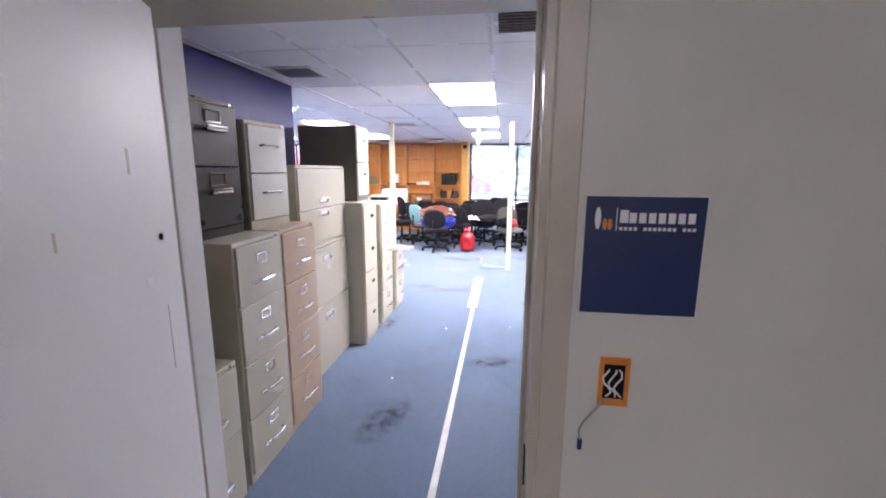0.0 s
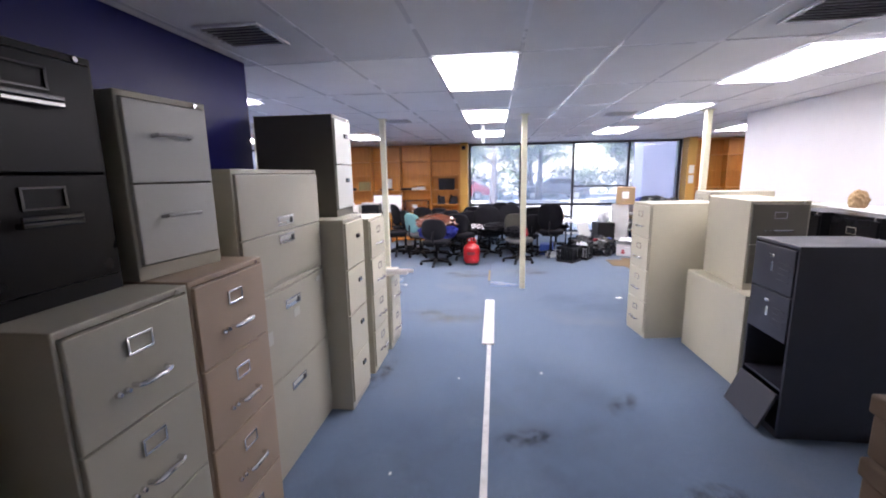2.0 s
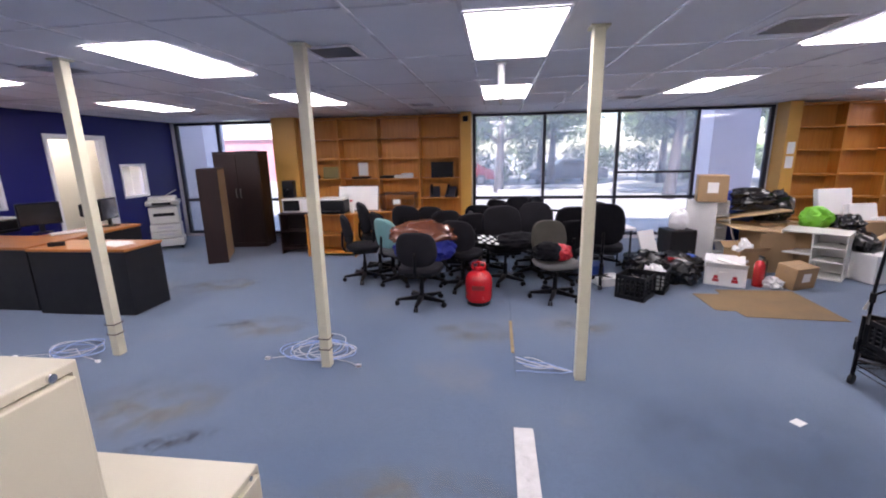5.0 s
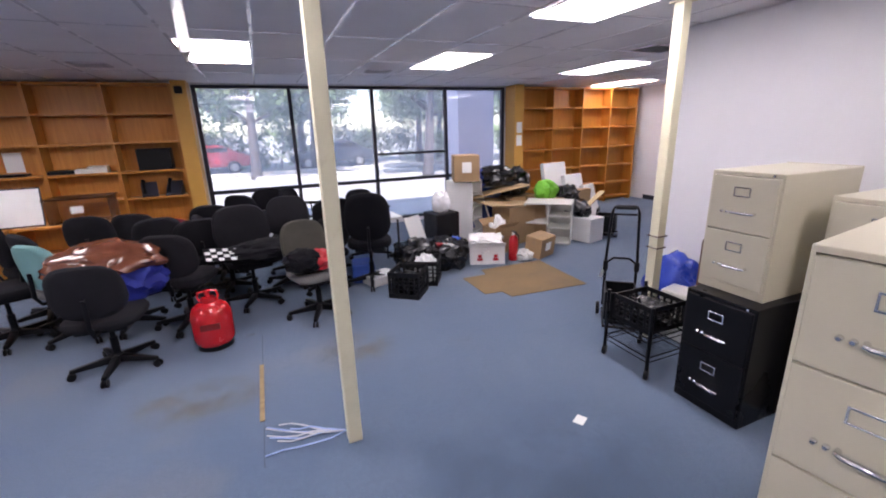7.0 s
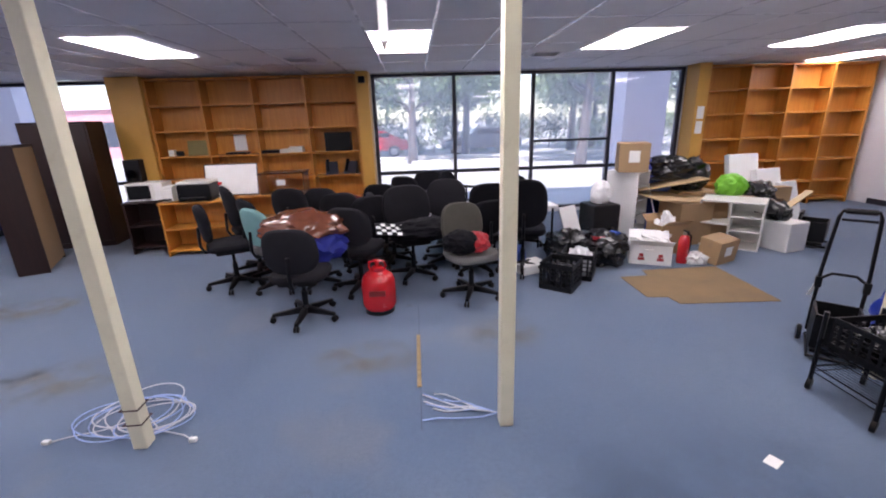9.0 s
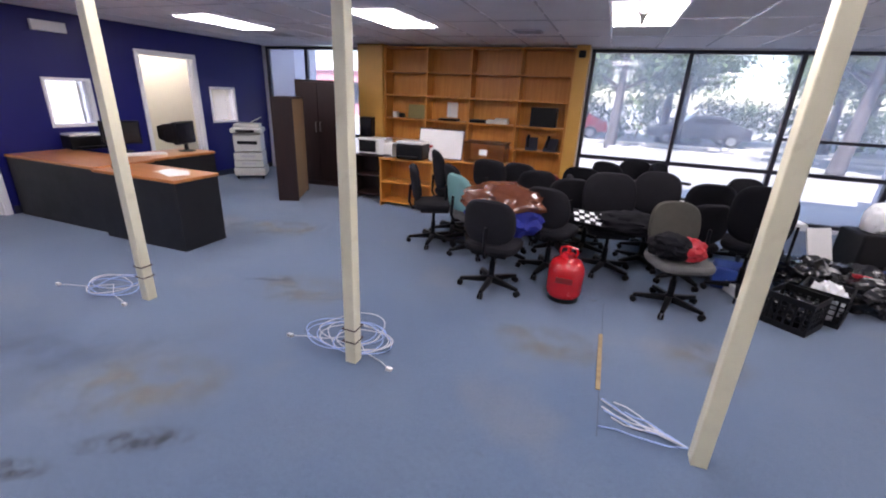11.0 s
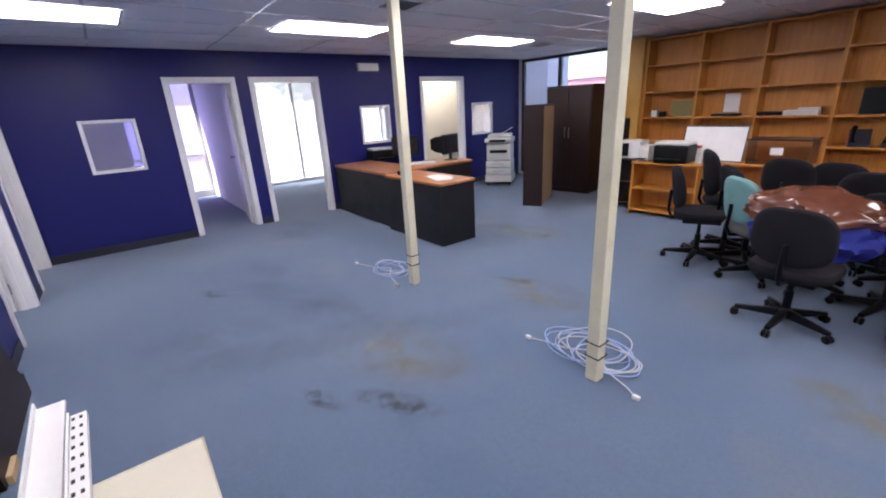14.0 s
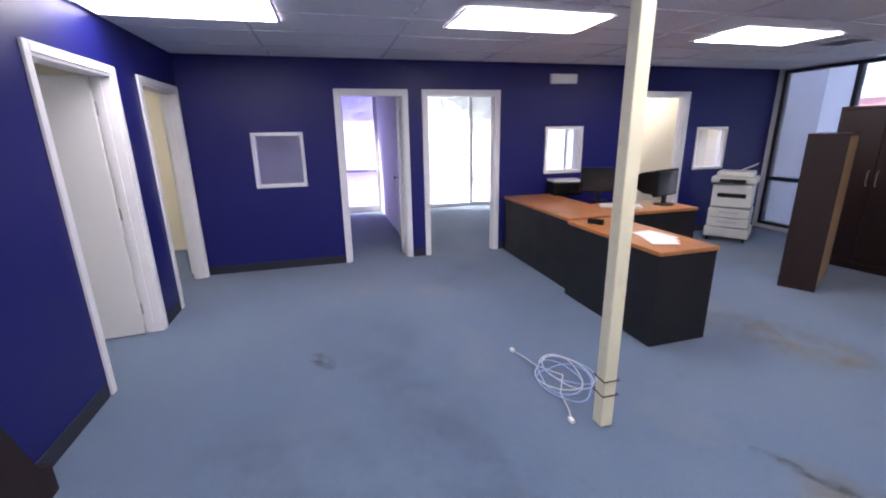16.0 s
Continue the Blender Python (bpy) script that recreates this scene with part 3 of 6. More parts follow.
solid("paper_note", boxes((-.04, -.03, 0, .04, .03, .002)), NOTE, "small white paper note lying on the carpet", "paper", m=pose(1.59, 7.155, 0.001, 0, 0, 30))
for i, (x, y) in enumerate(((-0.33, 4.75), (0.35, 4.9), (-0.62, 3.6))):
    solid("paper_scrap", boxes((-.009, -.006, 0, .009, .006, .003)), NOTE, "tiny white paper scrap on the carpet", "scrap", "paper scraps", m=pose(x, y, 0.001, 0, 0, 40 * i))


# ---- ceiling vents, conduit, exit sign ----
VENT = worn("grey vent metal", (0.58, 0.57, 0.60), 0.4, 0.3, var=0.1)


DUCT = worn("dusty duct", (0.10, 0.10, 0.11), 0.7)


def ceiling_vent(x, y, w, d):
    t = thing("ceiling_vent", pose(x, y, CEIL - 0.004), "square white metal ceiling air vent with slats", "vent", "ceiling vents")
    part("backing", boxes((-w / 2 + .02, -d / 2 + .02, -.001, w / 2 - .02, d / 2 - .02, .002)), DUCT, t)
    part("frame", boxes((-w / 2, -d / 2, -.008, w / 2, -d / 2 + .025, .002), (-w / 2, d / 2 - .025, -.008, w / 2, d / 2, .002), (-w / 2, -d / 2 + .025, -.008, -w / 2 + .025, d / 2 - .025, .002), (w / 2 - .025, -d / 2 + .025, -.008, w / 2, d / 2 - .025, .002)), GRID, t)
    n = max(3, int(d / .05))
    for i in range(n):
        yy = -d / 2 + .03 + (d - .06) * (i + .5) / n
        part("slat", boxes((-w / 2 + .025, -.012, -.003, w / 2 - .025, .012, .0), m=pose(0, yy, -.006, 30)), VENT, t)


for r in ((-1.43, 3.9, .36, .36), (0.30, 2.87, .30, .50), (1.72, 4.02, .5, .4), (1.65, 7.81, .4, .4), (-1.48, 7.86, .36, .36), (-3.95, 7.95, .36, .36), (-5.36, 11.55, .36, .36), (1.64, 11.38, .36, .3), (4.17, 9.16, .5, .4), (-1.45, 11.37, .34, .3)):
    ceiling_vent(*r)
t = thing("hanging_conduit", pose(-0.25, 8.55, CEIL - 0.32), "short white conduit stub hanging from the ceiling", "conduit")
part("tube", turned(bmesh.new(), [(.028, 0.02), (.032, .03), (.032, .30), (.045, .305), (.045, .316)], 16), WHITE_PLASTIC, t, smooth=True)
part("tip", turned(bmesh.new(), [(.008, -.03), (.014, 0), (.022, .02)], 12), STEEL, t)
t = thing("exit_sign", pose(WX + 0.002, 9.17, 2.19), "small unlit white emergency light box on the wall", "emergency light")
part("housing", boxes((0, 0, 0, .05, .38, .12), bevel=.008), WHITE_PLASTIC, t)
part("face", boxes((.05, .02, .02, .054, .36, .10)), NOTE, t)


# ---- filing cabinets ----
PUTTY = worn("grey putty cabinet paint", (0.43, 0.405, 0.325), 0.38, var=0.06, scale=2.5, fine=160, bump=0.08)
TAN = worn("tan cabinet paint", (0.40, 0.30, 0.215), 0.38, var=0.06, scale=2.5, fine=160, bump=0.08)
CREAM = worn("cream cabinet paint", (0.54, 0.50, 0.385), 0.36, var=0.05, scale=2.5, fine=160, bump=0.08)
SILVER_FRONT = worn("pale grey drawer paint", (0.52, 0.52, 0.48), 0.36, var=0.05, scale=2.5, bump=0.08)
OLIVE = worn("dark olive cabinet paint", (0.12, 0.11, 0.085), 0.38, var=0.08, scale=2.5, bump=0.08)
GLOSS_BLACK = worn("glossy black enamel", (0.008, 0.008, 0.010), 0.15, var=0.1, scale=4, bump=0, coat=0.5)
CHARCOAL = worn("charcoal painted steel", (0.035, 0.036, 0.05), 0.4, var=0.15, scale=4, bump=0.1)
# PUTTY at under half strength: shade on the fronts put into the colour
PUTTY_SHADED = worn("putty cabinet paint in shade", (0.20, 0.185, 0.145), 0.38, var=0.08, scale=2.5, bump=0.08)
LABEL_CARD = worn("pale label card", (0.55, 0.55, 0.50), 0.7, var=0.05)


def drawer_fittings(d, w, zc, h, style, metal):
    """Pull, card holder and latch on a drawer front; the front plane is y = -0.012 of the cabinet."""
    f = -0.0125
    if style in ("slot", "slot_low"):
        x, z = -w * .02, zc + (h * .26 if style == "slot" else -h * .40)
        part("handle", boxes((x - .088, f - .004, z - .003, x + .088, f + .002, z + .049), bevel=.002), CHROME, d, "recessed chrome slot pull")
        part("slot", boxes((x - .076, f - .0052, z + .020, x + .076, f - .0035, z + .042)), SILVER_FRONT, d)
        part("thumb_latch", boxes((x + .04, f - .0062, z + .006, x + .07, f - .0035, z + .036)), BLACK_METAL, d)
        return
    if style == "grip" and metal is BLACK_METAL:
        z = zc + h * .10
        part("card_holder", boxes((-.06, f - .006, z + .03, .06, f + .001, z + .037), (-.06, f - .006, z + .037, -.052, f + .001, z + .085), (.052, f - .006, z + .037, .06, f + .001, z + .085), (-.06, f - .006, z + .085, .06, f + .001, z + .092), bevel=.001), GLOSS_BLACK, d, "glossy black label holder")
        part("handle", boxes((-.085, f - .034, z - .014, .075, f - .004, z + .002), (-.085, f - .034, z + .002, .075, f - .024, z + .018), bevel=.004), GLOSS_BLACK, d, "glossy black lip pull")
        return
    if style == "grip":
        part("handle", tube(bmesh.new(), [(-.075, f, zc + h * .08), (-.07, f - .022, zc + h * .08 + .004), (0, f - .03, zc + h * .08 + .006), (.07, f - .022, zc + h * .08 + .004), (.075, f, zc + h * .08)], .007, 8), metal, d, smooth=True)
        return
    if style == "small":
        part("handle", boxes((w * .12 - .03, f - .008, zc + h * .1, w * .12 + .03, f + .002, zc + h * .1 + .03), bevel=.002), BLACK_METAL, d, "small dark recessed pull")
        part("card_holder", boxes((w * .12 - .025, f - .010, zc + h * .1 + .006, w * .12 + .025, f - .007, zc + h * .1 + .018)), CHROME, d)
        return
    z, y = zc - h * .14, zc + h * .14
    part("handle", tube(bmesh.new(), [(-.040, f, z), (-.038, f - .020, z), (-.024, f - .028, z), (.060, f - .028, z), (.076, f - .020, z), (.078, f, z)], .0085, 8), metal, d, "bowed chrome pull", True)
    part("card_holder", boxes((-.044, f - .006, y, .044, f + .001, y + .007), (-.044, f - .006, y + .046, .044, f + .001, y + .053), (-.044, f - .006, y + .007, -.037, f + .001, y + .046), (.037, f - .006, y + .007, .044, f + .001, y + .046), bevel=.001), metal, d, "chrome label holder")
    part("card", boxes((-.037, f - .001, y + .007, .037, f + .0005, y + .046)), d.data.materials[0], d)
    for x in (-.092, -.064):
        part("latch", turned(bmesh.new(), [(.009, 0), (.009, .010), (.006, .016)], 12, pose(x, f + .001, z - .004, 90)), metal, d)


def shell(x0, x1, d, h, s, lo, hi, deep=None):
    """A steel case in one piece, open at the front between lo and hi."""
    bm = bmesh.new()
    deep = deep or d - s

    def ring(y, a, b, c, e):
        return [bm.verts.new(p) for p in ((a, y, c), (b, y, c), (b, y, e), (a, y, e))]
    back, front = ring(d, x0, x1, 0, h), ring(0, x0, x1, 0, h)
    rim, inner = ring(0, x0 + s, x1 - s, lo, hi), ring(deep, x0 + s, x1 - s, lo, hi)
    for p, q in ((back, front), (front, rim), (rim, inner)):
        for k in range(4):
            bm.faces.new((p[k], p[(k + 1) % 4], q[(k + 1) % 4], q[k]))
    bm.faces.new(back)
    bm.faces.new(inner)
    bm.normal_update()
    edges = [e for e in bm.edges if all(v in back + front for v in e.verts)]
    bmesh.ops.bevel(bm, geom=edges, offset=0.004, segments=2, affect="EDGES", profile=0.5)
    return bm


def filing_cabinet(m, w, d, h, n, body, label, front=None, style="bar", metal=None, heights=None, foot=0.05, top=0.02, z0=False):
    """Steel cabinet: local x across the width from its middle, front at y = 0 facing -y, depth to +y."""
    t = thing("filing_cabinet", m, label, "filing cabinet", "filing cabinets")
    s = .012
    part("body", shell(-w / 2, w / 2, d, h, s, foot, h - top), body, t)
    hs = heights or [1] * n
    room = h - top - foot - .004
    z = h - top - .002
    for k in range(n):
        dh = room * hs[k] / sum(hs)
        lo, hi = z - dh + .003, z - .003
        dr = part("drawer", boxes((-w / 2 + s + .003, -.012, lo, w / 2 - s - .003, .012, hi), bevel=.004), front or body, t)
        if style:
            drawer_fittings(dr, w, (lo + hi) / 2, hi - lo, "slot_low" if style == "slot" and k == 0 and z0 else style, metal or CHROME)
        z -= dh
    part("lock", turned(bmesh.new(), [(.008, 0), (.008, .006)], 12, pose(w / 2 - .05, 0, h - .012, 90)), CHROME, t)
    return t


def left(yc, front=-1.05, z=0.0, turn=0):
    return pose(front, yc, z, 0, 0, 90 + turn)


def right(yc, front, z=0.0, turn=0):
    return pose(front, yc, z, 0, 0, -90 + turn)


filing_cabinet(left(2.07, -1.05), .44, .66, .75, 2, PUTTY, "low grey putty two-drawer filing cabinet by the entrance")
filing_cabinet(left(2.565, -1.055), .44, .68, 1.315, 4, PUTTY, "grey putty four-drawer filing cabinet carrying a black one")
filing_cabinet(left(3.02, -1.06), .45, .68, 1.318, 4, TAN, "tan four-drawer filing cabinet carrying a pale one")
filing_cabinet(left(2.535, -1.245, 1.316), .42, .52, .70, 2, BLACK_METAL, "black two-drawer cabinet stacked on a putty cabinet", style="grip", metal=BLACK_METAL)
filing_cabinet(left(2.965, -1.20, 1.319, -8), .36, .50, .625, 2, PUTTY, "grey two-drawer cabinet with pale fronts stacked on top", SILVER_FRONT, "grip", STEEL)
lateral = filing_cabinet(left(3.76, -1.20), .90, .50, 1.075, 2, PUTTY, "wide putty lateral file cabinet, lower unit", style="slot", heights=[1, 1.1])
for x, z, w, h in ((-.02, .86, .07, .05), (.30, .99, .06, .03), (-.32, .80, .06, .07)):
    part("sticker", boxes((x, -.0145, z, x + w, -.0122, z + h)), LABEL_CARD, lateral, "pale paper sticker")
filing_cabinet(left(3.76, -1.205, 1.077), .90, .50, .622, 2, PUTTY, "wide putty lateral file cabinet, upper unit", style="slot", heights=[1.15, 1], foot=.02, z0=True)
filing_cabinet(left(4.41, -1.04), .40, .68, 1.37, 4, PUTTY, "narrow putty four-drawer filing cabinet with small dark pulls", CREAM, "small")
filing_cabinet(left(4.55, -1.14, 1.372), .34, .56, .70, 2, OLIVE, "two-drawer cabinet with pale fronts and dark olive sides", SILVER_FRONT, "small")
filing_cabinet(left(4.99, -1.04), .44, .66, 1.32, 4, CREAM, "cream four-drawer filing cabinet with chrome pulls")
filing_cabinet(left(5.465, -1.02), .38, .66, .73, 2, CREAM, "low cream two-drawer filing cabinet with a white channel on top")

filing_cabinet(right(5.94, 1.415, 0, 8), .385, .66, 1.345, 4, CREAM, "cream four-drawer filing cabinet with chrome pulls")
filing_cabinet(pose(2.03, 4.80, 0, 0, 0, 2), .46, .88, .73, 2, CREAM, "cream two-drawer cabinet standing under another one", PUTTY_SHADED)
filing_cabinet(pose(2.06, 4.95, .732, 0, 0, -3), .40, .70, .69, 2, CREAM, "cream two-drawer cabinet with shaded putty front stacked on another", PUTTY_SHADED)
filing_cabinet(right(6.92, 2.31), .40, .68, .72, 2, BLACK_METAL, "black two-drawer filing cabinet with chrome pulls")
filing_cabinet(right(6.955, 2.42, .722), .37, .68, .68, 2, CREAM, "cream two-drawer filing cabinet stacked on a black one")
filing_cabinet(right(6.44, 2.60), .42, .68, 1.30, 4, CREAM, "cream four-drawer filing cabinet behind the others")
filing_cabinet(right(5.31, 2.45), .43, .70, 1.32, 4, BLACK_METAL, "black four-drawer filing cabinet with chrome label holders")
filing_cabinet(right(4.86, 2.50), .43, .70, 1.32, 4, BLACK_METAL, "black four-drawer filing cabinet with chrome label holders")


# ---- bookshelves along the window wall ----
CHERRY = wood("cherry desk laminate", (0.36, 0.13, 0.04), (0.50, 0.20, 0.065), 0.3, 1.4, "X")
MAROON = wood("dark mahogany veneer", (0.012, 0.0037, 0.0033), (0.023, 0.0068, 0.0056), 0.5, 1.6, "Z")
TANBOARD = worn("tan hardboard", (0.33, 0.22, 0.12), 0.6, var=0.12, scale=4)
LAMINATE = worn("white laminate", (0.74, 0.73, 0.72), 0.4, var=0.05, scale=4)
OFF_WHITE = worn("yellowed white plastic", (0.68, 0.67, 0.63), 0.4, var=0.06, scale=6)
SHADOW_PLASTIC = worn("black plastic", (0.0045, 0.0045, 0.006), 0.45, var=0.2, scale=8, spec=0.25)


def bookshelf(name, x0, x1, uprights, levels, yf, label):
    t = thing(name, pose(0, yf, 0), label, "bookshelf")
    d = NY - yf - 0.004
    part("back", boxes((x0, d - .018, 0, x1, d, 2.41)), SHELF, t)
    for x in uprights:
        part("upright", boxes((x - .019, 0, 0, x + .019, d - .019, 2.40), bevel=.002), SHELF, t)
    for a, b in zip(uprights, uprights[1:]):
        for z in levels:
            part("shelf", boxes((a + .02, .006, z - .028, b - .02, d - .019, z), bevel=.002), SHELF, t)
    return t


bookshelf("bookshelf", -4.22, -0.97, (-4.20, -3.40, -2.61, -1.79, -0.99), (0.10, 0.46, 0.85, 1.23, 1.63, 2.02, 2.41), 12.78, "tall built-in orange maple bookshelf, mostly empty")
bookshelf("bookshelf", 4.84, 7.84, (4.86, 5.60, 6.34, 7.08, 7.82), (0.10, 0.42, 0.81, 1.21, 1.63, 2.03, 2.41), 12.80, "tall empty orange maple bookshelf by the white wall")
for x0, x1 in ((-4.72, -4.225), (-0.965, -0.77), (4.63, 4.835)):
    setting("trim_pilaster", boxes((x0, 12.72, 0, x1, NY - 0.002, CEIL - 0.002), bevel=0.003), GOLD, "gold painted column beside the window", "column")
for z in (1.42, 1.66):
    solid("poster", boxes((-.06, 0, -.10, .06, .002, .10)), NOTE, "small printed paper sheet taped to the column", "paper", "sheets on the column", m=pose(4.735, 12.716, z))
t = thing("wall_speaker", pose(-0.87, 12.70, 2.31), "small black loudspeaker on the gold column", "loudspeaker")
part("case", boxes((-.05, -.05, -.05, .05, .02, .05), bevel=.015), SHADOW_PLASTIC, t)
part("bracket", tube(bmesh.new(), [(0, .0, .0), (0, .022, .0)], .012, 8), BLACK_METAL, t)


def on_shelf(name, x, y, z, w, d, h, material, label, category, turn=0, bevel=.006):
    return solid(name, boxes((-w / 2, -d / 2, 0, w / 2, d / 2, h), bevel=bevel), material, label, category, m=pose(x, y, z, 0, 0, turn))


GREENISH = worn("khaki board", (0.24, 0.20, 0.07), 0.6, var=0.15)
on_shelf("cup", -4.05, 12.92, 1.231, .09, .09, .10, OFF_WHITE, "small white container on the bookshelf", "container")
on_shelf("cup", -3.93, 12.92, 1.231, .09, .09, .08, SHADOW_PLASTIC, "small black container on the bookshelf", "container")
solid("folder", boxes((-.17, 0, 0, .17, .012, .24), bevel=.002), GREENISH, "khaki folder leaning at the back of the shelf", "folder", m=pose(-3.64, 12.93, 1.231, -8))
solid("sheet", boxes((-.1, 0, 0, .1, .002, .26)), NOTE, "white paper sheet pinned inside the bookshelf", "paper", m=pose(-2.99, 13.044, 1.28))
for i, (x, w, h) in enumerate(((-2.45, .30, .05), (-2.12, .36, .06), (-2.05, .22, .03))):
    on_shelf("device", x, 12.92, 1.231 if i < 2 else 1.292, w, .22, h, OFF_WHITE if i else SHADOW_PLASTIC, "flat electronic box lying on the bookshelf", "device", 4 * i)
on_shelf("device", -1.35, 12.93, 1.231, .42, .2, .30, SHADOW_PLASTIC, "black electronic unit standing on the bookshelf", "device")
on_shelf("device", -3.0, 12.92, 1.231, .34, .2, .035, SHADOW_PLASTIC, "thin dark box lying on the bookshelf", "device")


def desk_phone(x, z, turn):
    t = thing("desk_phone", pose(x, 12.90, z, 0, 0, turn), "charcoal and black office telephone on the shelf", "telephone", "office telephones")
    bm = bmesh.new()
    v = [bm.verts.new(p) for p in ((-.1, -.11, 0), (.1, -.11, 0), (.1, .1, 0), (-.1, .1, 0), (-.1, -.11, .03), (.1, -.11, .03), (.1, .08, .2), (-.1, .08, .2))]
    for f in ((3, 2, 1, 0), (4, 5, 6, 7), (0, 1, 5, 4), (1, 2, 6, 5), (2, 3, 7, 6), (3, 0, 4, 7)):
        bm.faces.new([v[i] for i in f])
    part("base", bm, CHARCOAL, t)
    part("handset", tube(bmesh.new(), [(-.06, -.09, .06), (-.065, -.02, .12), (-.06, .06, .23)], [.028, .02, .028], 8), SHADOW_PLASTIC, t, smooth=True)


desk_phone(-1.50, .851, 10)
desk_phone(-1.18, .851, -8)

# ---- low shelf, printers and table before the bookshelf ----
def low_bookcase(m, w, d, h, levels, material, label):
    t = thing("low_bookcase", m, label, "bookcase", "bookcases")
    part("top", boxes((-w / 2 - .01, -.01, h - .025, w / 2 + .01, d, h), bevel=.003), material, t)
    for x in (-w / 2, w / 2 - .022):
        part("side", boxes((x, 0, 0, x + .022, d, h - .026)), material, t)
    part("back", boxes((-w / 2 + .023, d - .012, 0, w / 2 - .023, d, h - .026)), material, t)
    for z in levels:
        part("shelf", boxes((-w / 2 + .023, .004, z - .022, w / 2 - .023, d - .013, z)), material, t)
    return t


low_bookcase(pose(-3.06, 11.27, 0, 0, 0, 2), .84, .36, .73, (.08, .38), SHELF, "low orange maple bookcase standing behind the chairs")
low_bookcase(pose(-3.80, 11.48, 0, 0, 0, 6), .52, .34, .72, (.10, .40), MAROON, "low dark wood bookcase under the microwave")
low_bookcase(pose(-2.10, 11.62, 0, 0, 0, 1), .98, .40, .73, (.08, .38), SHELF, "low orange maple bookcase standing behind the chairs")


def microwave(m):
    t = thing("microwave", m, "white microwave oven with a dark door", "microwave")
    part("body", boxes((-.23, 0, 0.01, .23, .32, .25), bevel=.008), OFF_WHITE, t)
    part("door", boxes((-.22, -.012, .02, .11, .0, .24), bevel=.005), OFF_WHITE, t)
    part("window", boxes((-.20, -.015, .04, .08, -.012, .22)), SHADOW_PLASTIC, t, "dark door window")
    part("keypad", boxes((.13, -.008, .03, .215, .0, .23), bevel=.002), LAMINATE, t)


def printer(m, body, label):
    t = thing("printer", m, label, "printer", "printers")
    part("body", boxes((-.21, 0, 0, .21, .34, .17), bevel=.02), body, t)
    part("lid", boxes((-.205, .01, .172, .205, .33, .20), bevel=.01), OFF_WHITE, t)
    part("tray", boxes((-.15, -.10, .03, .15, .0, .045), bevel=.004), SHADOW_PLASTIC, t)


microwave(pose(-3.76, 11.50, .722, 0, 0, 6))
printer(pose(-3.02, 11.30, .732, 0, 0, 2) @ Matrix.Diagonal((1, 1, 1.3, 1)), SHADOW_PLASTIC, "black printer with white lid on the low bookcase")
printer(pose(-3.38, 11.33, .732, 0, 0, 2) @ Matrix.Diagonal((.35, .8, 1, 1)), OFF_WHITE, "narrow off-white device on the low bookcase")
t = thing("coffee_maker", pose(-3.93, 11.62, .974, 0, 0, 10), "black coffee maker on top of the microwave", "coffee maker")
part("body", boxes((-.10, 0, 0, .10, .18, .30), bevel=.015), SHADOW_PLASTIC, t)
part("jug", turned(bmesh.new(), [(.04, .03), (.06, .06), (.055, .14), (.035, .17)], 16, pose(0, -.04, 0)), glass("smoked glass", (.2, .2, .25)), t, smooth=True)
t = thing("whiteboard", pose(-2.70, 11.72, .744, -14, 0, 2) @ Matrix.Diagonal((.64, 1, 1.05, 1)), "white marker board leaning behind the printers", "whiteboard")
part("panel", boxes((-.55, 0, 0, .55, .012, .40), bevel=.002), LAMINATE, t)
part("frame", boxes((-.565, -.004, -.012, .565, .016, .0), (-.565, -.004, .40, .565, .016, .415), (-.565, -.004, 0, -.55, .016, .4), (.55, -.004, 0, .565, .016, .4)), FRAME_DARK, t)
t = thing("spray_bottle", pose(-2.72, 11.45, .732), "white and red spray bottle", "bottle")
part("bottle", turned(bmesh.new(), [(.035, 0), (.038, .02), (.036, .12), (.014, .16), (.012, .19)], 16), OFF_WHITE, t, smooth=True)
part("nozzle", boxes((-.015, -.05, .19, .015, .02, .225), bevel=.004), worn("red plastic", (.45, .02, .02), .35), t)
CLEAR = glass("clear plastic", (.85, .80, .80), .25)
t = thing("storage_bin", pose(-1.98, 11.66, .732, 0, 0, 2), "clear plastic storage bin with a white label", "storage bin")
part("tub", shell(-.3, .3, .38, .28, .004, .004, .28), CLEAR, t)
part("rim", boxes((-.32, -.02, .28, .32, .40, .295), bevel=.005), CLEAR, t)
part("label_card", boxes((-.07, -.006, .12, .05, -.002, .20)), NOTE, t)

# ---- dark wardrobes, copier, desks ----
def bookcase_from_back(m):
    """Tall case seen from its side and back."""
    t = thing("tall_bookcase", m, "tall dark mahogany bookcase turned to show its tan back", "bookcase")
    w, d, h = .80, .30, 1.53
    part("side", boxes((0, 0, 0, .025, d, h), bevel=.002), MAROON, t)
    part("side", boxes((w - .025, 0, 0, w, d, h), bevel=.002), MAROON, t)
    part("top", boxes((.026, 0, h - .03, w - .026, d, h)), MAROON, t)
    part("back", boxes((.026, d - .008, .03, w - .026, d - .001, h - .031)), TANBOARD, t, "tan hardboard back panel")
    for k in range(4):
        part("shelf", boxes((.026, .01, .03 + k * .36, w - .026, d - .009, .055 + k * .36)), MAROON, t)


bookcase_from_back(Matrix(((-.454, .891, 0, -4.93), (.891, .454, 0, 10.68), (0, 0, 1, 0), (0, 0, 0, 1))))


